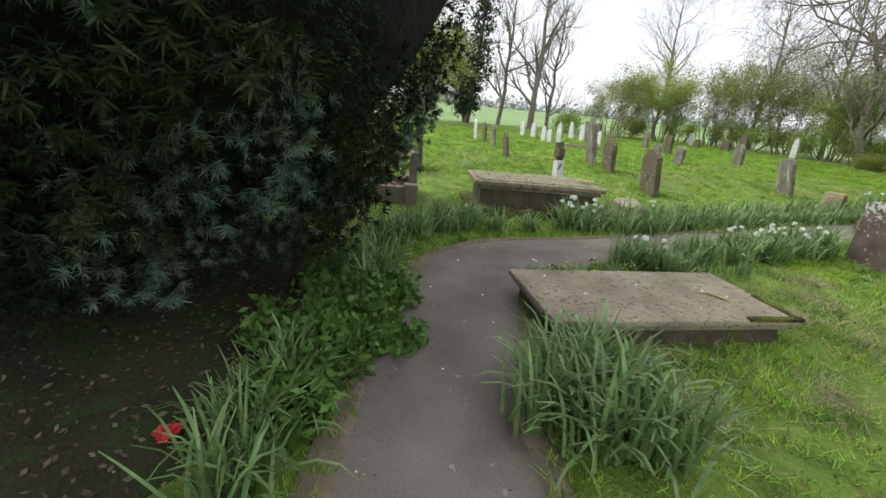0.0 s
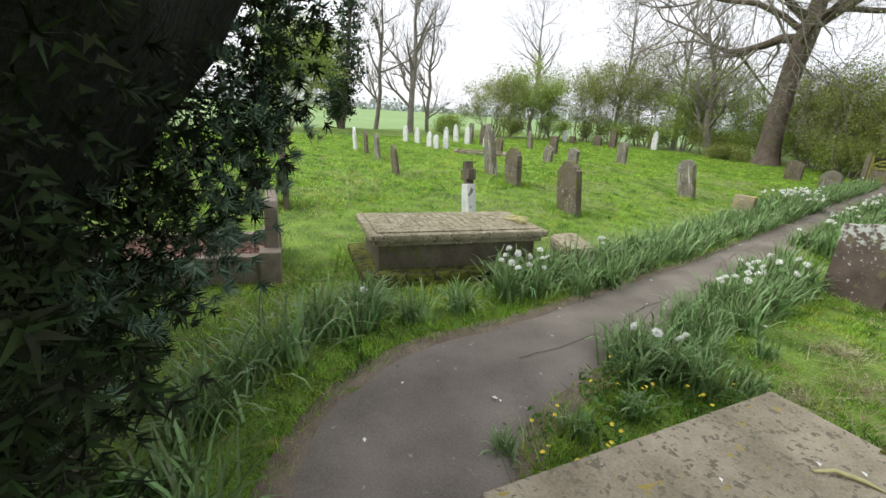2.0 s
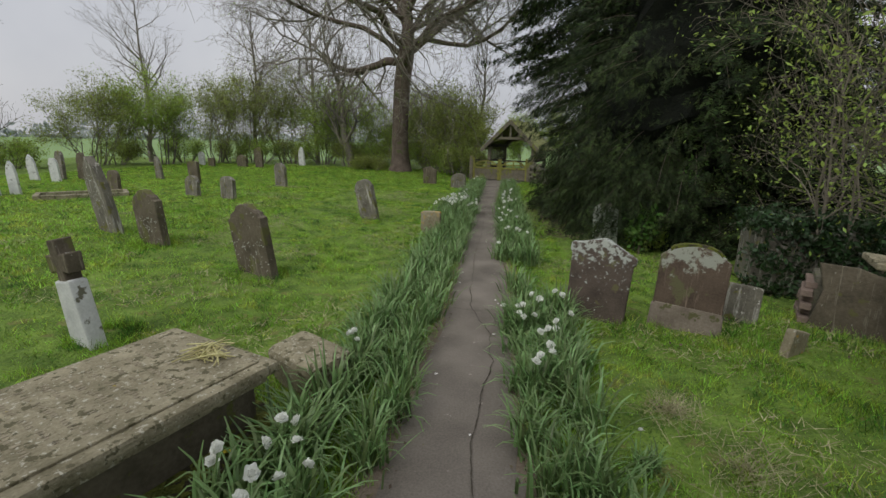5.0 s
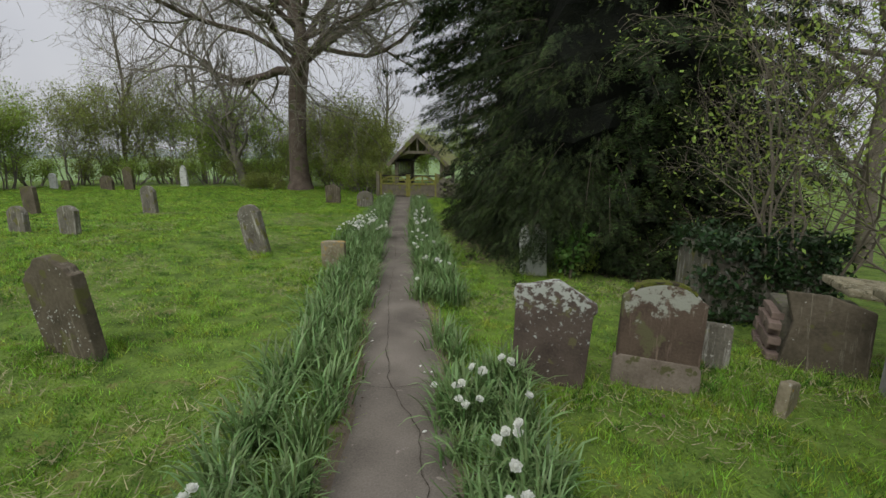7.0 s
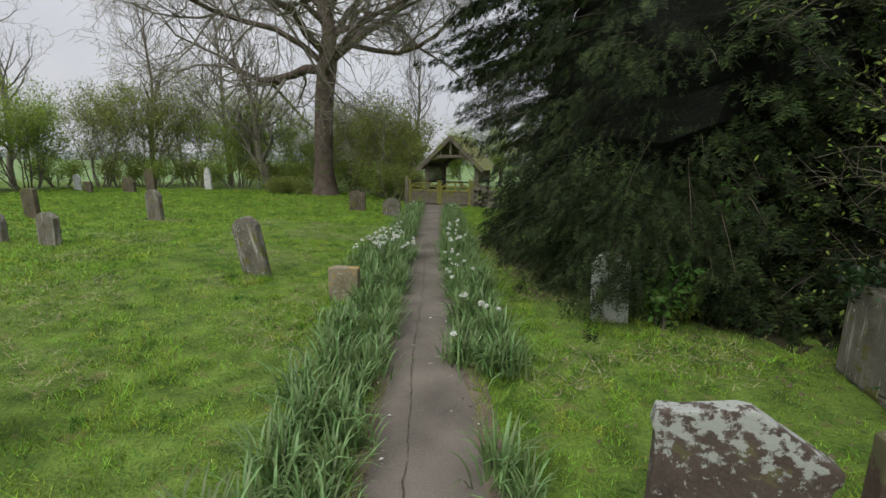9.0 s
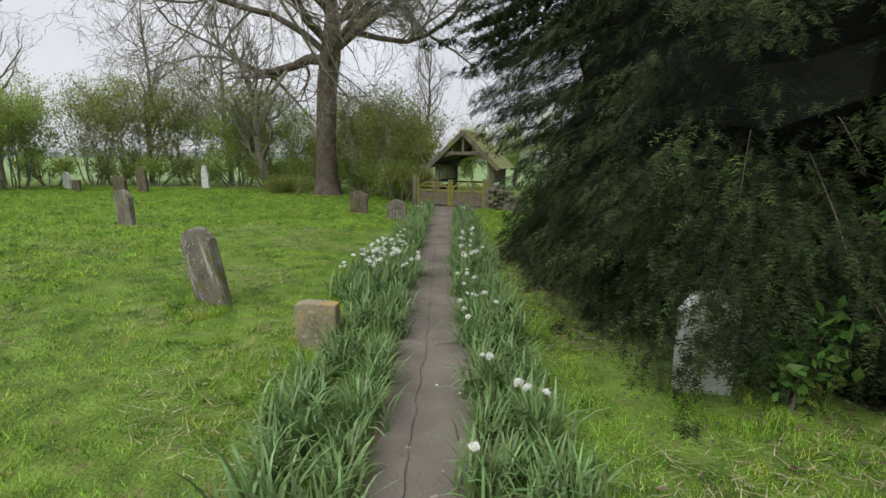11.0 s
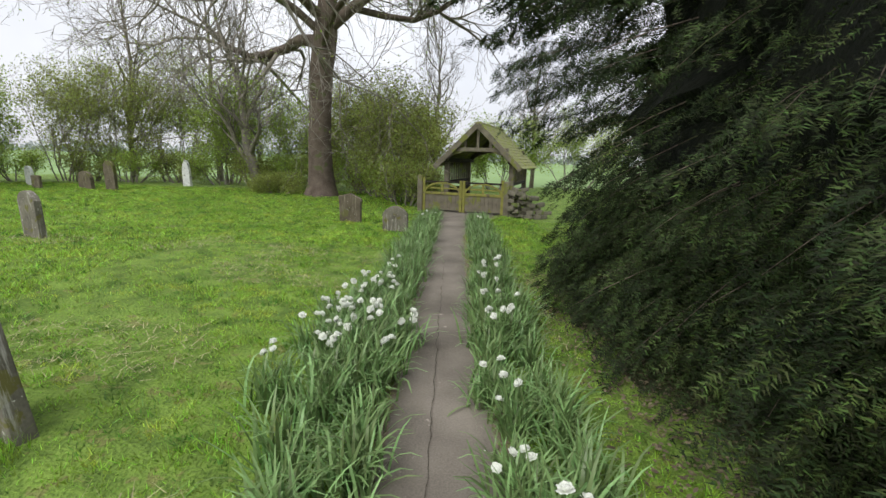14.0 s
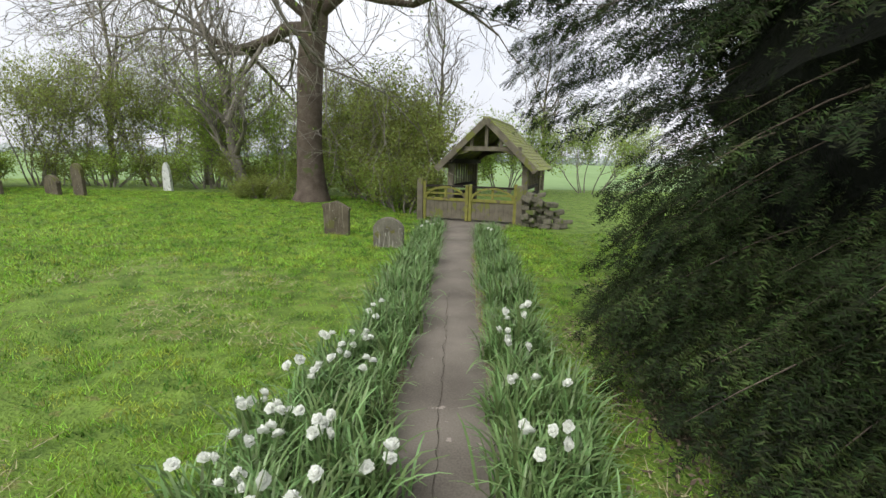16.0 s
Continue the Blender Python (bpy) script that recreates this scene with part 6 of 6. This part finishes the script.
def grass(name, rng, x, y, h, w, mat, label, lay=0.5, category="grass", lift=0.0):
    n = len(x)
    a, lean, tip = rng.uniform(0, 2 * np.pi, n), rng.normal(0, lay, (n, 2)), rng.uniform(0.75, 1.25, n) * h
    z = lie(x, y) - 0.004 + lift
    V = np.empty((n, 3, 3))
    V[:, 0] = np.stack([x - np.cos(a) * w, y - np.sin(a) * w, z], 1)
    V[:, 1] = np.stack([x + np.cos(a) * w, y + np.sin(a) * w, z], 1)
    V[:, 2] = np.stack([x + lean[:, 0] * tip, y + lean[:, 1] * tip, z + tip], 1)
    return tagged(part(name, mesh_np(name, V.reshape(-1, 3), np.arange(n * 3).reshape(-1, 3), mat)), label, category, kind="stuff")


def clear(x, y):
    return ~(inside(x, y, -2.18, 0.4, 2.1, 1.15, LONG) | inside(x, y, 1.34, -0.94, 1.95, 0.9, 75.7) | inside(x, y, -3.38, -2.25, 2.0, 0.9, LONG) | inside(x, y, 3.63, 2.12, 1.9, 0.8, 66))


def patchy(x, y, f, seed):
    return np.array([noise.noise((a * f, b * f, seed)) for a, b in zip(x, y)])


rngg = np.random.default_rng(400)
n = 1000000
x = rngg.uniform(-7.5, 4.6, n)
y = rngg.uniform(-3.6, 19.5, n)
near_w = np.exp(-np.abs(x + 0.2) / 4.6) * np.where(y < 12, 1.0, 0.7)
pk = patchy(x[::1], y[::1], 0.9, 2.0)
keep = (rngg.random(n) < near_w * (0.8 + 0.5 * pk)) & clear(x, y)
x, y, pk = x[keep], y[keep], pk[keep]
gap = path_gap(x, y)
keep = (gap > 0.02) & ~((np.hypot((x - 4.9) / 4.0, (y - 10.8) / 5.0) < 0.97 + 0.15 * pk + 0.06 * rngg.normal(0, 1, len(x))) & (rngg.random(len(x)) < 0.93)) & ~((np.hypot(x + 0.95, y + 5.2) < 2.6))
keep &= ~((x > 1.1 + 0.3 * pk) & (y > 6.6) & (y < 14.5) & (rngg.random(len(x)) < 0.75))
x, y, pk, gap = x[keep], y[keep], pk[keep], gap[keep]
tuft = patchy(x, y, 4.5, 21.0)
keep = rngg.random(len(x)) < 1.0 + 1.6 * tuft
x, y, pk, gap, tuft = x[keep], y[keep], pk[keep], gap[keep], tuft[keep]
h = rngg.uniform(0.018, 0.046, len(x)) * (1 + 0.8 * pk) * (1 + 1.5 * tuft) + 0.07 * (gap < 0.12) * rngg.random(len(x))
grass("lawn_grass", rngg, x, y, h, 0.0042, M["blade"], "short mown grass blades of the lawn", 0.7)
n = 330000
x, y = rngg.uniform(-20, 2, n), rngg.uniform(-2, 27, n)
keep = ((x < -5.0) | (y > 15)) & clear(x, y)
x, y = x[keep], y[keep]
keep = path_gap(x, y) > 0.1
x, y = x[keep], y[keep]
grass("far_lawn_grass", rngg, x, y, rngg.uniform(0.03, 0.075, len(x)) * (1 + 1.0 * patchy(x, y, 2.6, 23.0)), 0.008, M["blade"], "mown grass further off among the graves", 0.8)
# dry cuttings lying on the lawn
n = 70000
x, y = rngg.uniform(-8, 4.2, n), rngg.uniform(-2.5, 16, n)
pk = patchy(x, y, 0.75, 7.0)
keep = (pk > 0.13) & clear(x, y) & (np.hypot((x - 4.9) / 4.0, (y - 11.2) / 4.6) > 1)
x, y = x[keep], y[keep]
keep = path_gap(x, y) > 0.5
x, y = x[keep], y[keep]
grass("dry_cuttings", rngg, x, y, np.full(len(x), 0.034), 0.0045, M["dry"], "pale dry grass cuttings lying on the lawn", 2.2, lift=0.03)
n = 90000
x, y = rngg.uniform(-7.5, 4.4, n), rngg.uniform(-2.5, 18, n)
pk = patchy(x, y, 1.7, 13.0)
keep = (pk > 0.16) & clear(x, y) & (np.hypot((x - 4.9) / 4.0, (y - 10.8) / 5.0) > 0.97) & (rngg.random(n) < np.exp(-np.abs(x) / 6))
x, y = x[keep], y[keep]
keep = path_gap(x, y) > 0.15
x, y = x[keep], y[keep]
grass("lawn_weeds", rngg, x, y, rngg.uniform(0.03, 0.07, len(x)), 0.0055, M["nettle"], "darker tufts of clover and coarse grass in the lawn", 0.9)
for hx, hy, r in ((1.15, 0.75, 0.3), (1.45, 1.25, 0.3), (1.75, 0.55, 0.28), (2.2, 0.6, 0.35), (2.6, -0.6, 0.35), (2.3, -1.6, 0.35), (1.2, 1.8, 0.2)):
    k = 420
    aa, rr = rngg.uniform(0, 2 * np.pi, k), r * 1.2 * np.abs(rngg.normal(0, 0.6, k))
    ob = grass("grass_heap", rngg, hx + rr * np.cos(aa), hy + rr * np.sin(aa), 0.05 + 0.03 * rngg.random(k), 0.003, M["dry"], "heap of dead mown grass on the lawn", 1.6, "grass cuttings")
# long tufts at the foot of stones and along the path's edge
TUFT_AT = [(1.02, 3.45, 0.4), (1.88, 3.28, 0.42), (-3.2, 4.2, 0.4), (-3.02, 8.55, 0.35), (-5.45, 5.15, 0.35), (-2.18, 0.4, 1.25), (1.34, -0.94, 1.15), (-1.42, 1.75, 0.4), (3.0, 2.6, 1.0), (-1.38, 7.7, 0.35), (-3.5, 2.15, 0.3), (1.9, 6.7, 0.4)]
tx, ty = [], []
for cx0, cy0, r in TUFT_AT:
    k = 900 if r < 0.6 else 3200
    aa, rr = rngg.uniform(0, 2 * np.pi, k), r * (0.55 + 0.5 * rngg.random(k))
    tx.append(cx0 + rr * np.cos(aa))
    ty.append(cy0 + rr * np.sin(aa))
tx, ty = np.concatenate(tx), np.concatenate(ty)
keep = clear(tx, ty)
tx, ty = tx[keep], ty[keep]
keep = path_gap(tx, ty) > -0.02
tx, ty = tx[keep], ty[keep]
grass("long_grass", rngg, tx, ty, rngg.uniform(0.05, 0.13, len(tx)), 0.0035, M["blade"], "longer uncut grass round the stones", 0.5)
# verge between the path and the daffodils
s = rngg.integers(12, len(rp) - 20, 26000)
side = rngg.choice([-1, 1], len(s))
off = rp[s, 2] / 2 + rngg.uniform(-0.02, 0.3, len(s))
vx, vy = rp[s, 0] + nor[s, 0] * off * side, rp[s, 1] + nor[s, 1] * off * side
keep = clear(vx, vy)
grass("verge_grass", rngg, vx[keep], vy[keep], rngg.uniform(0.04, 0.15, keep.sum()), 0.003, M["blade"], "uncut grass along the path's edges", 0.5)


# ---- undergrowth by the yew, litter and small things ----
def weeds(x, y, r, h, n, seed, mat, label, leaf=0.04):
    rng = np.random.default_rng(seed)
    ob = thing("weed_patch", pose(x, y, on_ground(x, y)), label, "weeds", "undergrowth by the yew")
    c = []
    polys = []
    for _ in range(n):
        a, rr = rng.uniform(0, 2 * math.pi), r * math.sqrt(rng.random())
        hh = h * rng.uniform(0.5, 1.1)
        p = np.array([rr * math.cos(a), rr * math.sin(a), 0])
        top_p = p + (rng.normal(0, 0.04), rng.normal(0, 0.04), hh)
        polys.append((np.array([p, (p + top_p) / 2, top_p]), [0.003, 0.0025, 0.002]))
        c += [p + (top_p - p) * s for s in (0.35, 0.55, 0.75, 0.95)]
    v, f = tubes(polys, 4)
    part("stalks", mesh_np("stalks", v, f, M[mat]), parent=ob)
    part("leaves", leaf_cloud(rng, c, 4, leaf, 0.03, M[mat], "leaves", 1.6), parent=ob)


for i, (x, y, r, h) in enumerate([(1.35, -3.55, 0.25, 0.28), (1.0, -3.3, 0.28, 0.2), (0.65, -3.2, 0.3, 0.2), (0.3, -3.2, 0.3, 0.2), (0.95, -3.65, 0.3, 0.25), (1.75, -3.8, 0.22, 0.3), (0.5, -2.85, 0.25, 0.15), (-0.2, -3.1, 0.3, 0.22), (1.2, -3.05, 0.2, 0.12)]):
    weeds(x, y, r, h, 55, 500 + i, "nettle", "low green nettles and weeds at the path's edge", 0.035)
weeds(2.6, 7.0, 0.35, 0.45, 30, 520, "spring", "young green elder shoots under the yew", 0.045)
weeds(2.3, 8.4, 0.35, 0.4, 30, 521, "nettle", "young green shoots under the yew", 0.045)

rngl = np.random.default_rng(600)
n = 9000
x = np.concatenate([rngl.normal(-0.2, 1.5, n // 2), rngl.normal(2.6, 1.2, n // 2), rngl.normal(1.25, 0.28, 3000)])
y = np.concatenate([rngl.normal(-4.4, 1.0, n // 2), rngl.normal(10.0, 2.6, n // 2), rngl.uniform(7.6, 13.2, 3000)])
keep = path_gap(x, y) > 0.45
pts = np.stack([x, y, height(x, y) + 0.03 + rngl.uniform(-0.01, 0.015, len(x))], 1)[keep]
a = rngl.uniform(0, 2 * np.pi, len(pts))
sz = rngl.uniform(0.008, 0.028, len(pts))
dx = np.stack([np.cos(a) * sz, np.sin(a) * sz, rngl.uniform(-0.006, 0.012, len(pts))], 1)
dy = np.stack([-np.sin(a) * sz * 0.45, np.cos(a) * sz * 0.45, rngl.uniform(0, 0.008, len(pts))], 1)
tagged(part("leaf_litter", mesh_np("leaf_litter", np.stack([pts - dx, pts + dy, pts + dx, pts - dy], 1).reshape(-1, 3), np.arange(len(pts) * 4).reshape(-1, 4), M["litter"])), "dead brown leaves and needles under the yews", "leaf litter", kind="stuff")
s = rngl.integers(10, len(rp) - 20, 700)
u = rngl.choice([-1, 1], len(s)) * (1 - np.abs(rngl.normal(0, 0.25, len(s)))) * rp[s, 2] / 2
pts = np.stack([rp[s, 0] + nor[s, 0] * u, rp[s, 1] + nor[s, 1] * u], 1)
pts = np.c_[pts, height(pts[:, 0], pts[:, 1]) + 0.034]
a = rngl.uniform(0, 2 * np.pi, len(pts))
sz = rngl.uniform(0.004, 0.018, len(pts))
dx = np.stack([np.cos(a) * sz, np.sin(a) * sz, rngl.uniform(-0.003, 0.006, len(pts))], 1)
dy = np.stack([-np.sin(a) * sz * 0.5, np.cos(a) * sz * 0.5, rngl.uniform(0, 0.004, len(pts))], 1)
tagged(part("path_litter", mesh_np("path_litter", np.stack([pts - dx, pts + dy, pts + dx, pts - dy], 1).reshape(-1, 3), np.arange(len(pts) * 4).reshape(-1, 4), M["litter"])), "scattered dead leaves and petals along the path", "leaf litter", kind="stuff")

bm = bmesh.new()
bmesh.ops.create_grid(bm, x_segments=9, y_segments=7, size=1.0)
for v in bm.verts:
    q = noise.noise_vector(v.co * 1.6 + Vector((4, 2, 1)))
    v.co = Vector((v.co.x * 0.075 + q.x * 0.02, v.co.y * 0.055 + q.y * 0.02, 0.03 + abs(q.z) * 0.05))
tagged(part("crisp_packet", bm, M["foil"], m=pose(1.7, -4.28, on_ground(1.7, -4.28), 10, -15, 20)), "crumpled red and silver crisp packet dropped on the ground", "litter")

# fallen petals and bits on the ledger and the path
bits = [(1.2, -0.9, 0.235), (1.45, -0.4, 0.235), (1.6, -0.3, 0.235), (0.85, -1.6, 0.235), (1.7, -0.75, 0.235), (1.25, -1.5, 0.235)] + [(float(rp[i, 0] + nor[i, 0] * u), float(rp[i, 1] + nor[i, 1] * u), 0.042) for i, u in zip(rngl.integers(20, 190, 46), rngl.uniform(-0.4, 0.4, 46))]
V, F = [], []
for x, y, z in bits:
    a, r = rngl.uniform(0, 6.28), rngl.uniform(0.008, 0.022)
    k = len(V)
    V += [(x - r * math.cos(a), y - r * math.sin(a), z), (x + r * 0.6 * math.sin(a), y - r * 0.6 * math.cos(a), z + 0.006), (x + r * math.cos(a), y + r * math.sin(a), z), (x - r * 0.6 * math.sin(a), y + r * 0.6 * math.cos(a), z + 0.004)]
    F.append((k, k + 1, k + 2, k + 3))
tagged(part("fallen_petals", mesh_np("fallen_petals", V, F, M["petal"])), "fallen white petals on the path and ledger stone", "petals", kind="stuff")
v, f = tubes([(np.array([(-0.12, 0, 0.008), (-0.03, 0.03, 0.02), (0.08, 0.02, 0.01), (0.15, -0.02, 0.006)]), [0.006, 0.011, 0.012, 0.003])], 5)
tagged(part("dry_leaf", mesh_np("dry_leaf", v, f, M["straw"]), m=pose(1.55, -0.42, on_ground(1.5, -0.4) + 0.226, 0, 0, 30)), "withered yellow leaf lying on the ledger stone", "leaf")


# ---- elder saplings in the yew's shade ----
def elder(x, y, h, n, seed, label):
    rng = np.random.default_rng(seed)
    ob = thing("elder_sapling", pose(x, y, on_ground(x, y)), label, "sapling", "elders under the yew")
    for i in range(n):
        a, hh = rng.uniform(0, 2 * math.pi), h * rng.uniform(0.55, 1.0)
        lean = 0.28 * hh
        p = np.array([(0.05 * math.cos(a), 0.05 * math.sin(a), -0.02), (lean * 0.4 * math.cos(a), lean * 0.4 * math.sin(a), hh * 0.55), (lean * math.cos(a), lean * math.sin(a), hh)])
        v, f = tubes([(p, [0.012, 0.009, 0.004])], 5)
        stem = part("stem", mesh_np("stem", v, f, M["palebark"], True), parent=ob)
        c = [p[1] + (p[2] - p[1]) * t for t in np.linspace(-0.2, 1.0, 9)]
        tagged(part("leaf_growth", leaf_cloud(rng, c, 9, 0.06, 0.11, M["nettle"], "leaf_growth", 1.8), parent=stem, label="fresh green leaflets"), kind="stuff")


elder(2.35, 6.75, 0.75, 4, 701, "young green elder shoots beside the white headstone")
elder(2.95, 7.25, 1.75, 5, 702, "leafy green elder sapling growing through the yew")

# ---- celandines by the ledger stone and along the path ----
star = []
for i in range(8):
    a0, a1 = 2 * math.pi * (i - 0.42) / 8, 2 * math.pi * (i + 0.42) / 8
    star += [(0, 0, 0), (0.012 * math.cos(a0), 0.012 * math.sin(a0), 0.003), (0.012 * math.cos(a1), 0.012 * math.sin(a1), 0.003)]
star_me = mesh_np("flower", star, np.arange(24).reshape(-1, 3), M["celandine"])
rngc = np.random.default_rng(710)
for cx0, cy0, r, k in ((0.55, -1.0, 0.3, 12), (0.75, 0.1, 0.3, 10), (0.42, -0.35, 0.25, 8), (-1.3, 0.9, 0.25, 4)):
    ob = thing("celandine_patch", pose(cx0, cy0, on_ground(cx0, cy0)), "patch of low celandines with small yellow star flowers", "flowers", "celandines")
    c = [(r * math.sqrt(rngc.random()) * math.cos(a), r * math.sqrt(rngc.random()) * math.sin(a), 0.05) for a in rngc.uniform(0, 2 * math.pi, 60)]
    tagged(part("leaf_growth", leaf_cloud(rngc, c, 3, 0.022, 0.03, M["nettle"], "leaf_growth", 2.5), parent=ob), kind="stuff")
    for _ in range(k):
        a, q = rngc.uniform(0, 2 * math.pi), r * math.sqrt(rngc.random())
        part("flower", star_me, parent=ob, label="small yellow flower", m=pose(q * math.cos(a), q * math.sin(a), rngc.uniform(0.09, 0.15), rngc.uniform(-25, 25), rngc.uniform(-25, 25), 0))
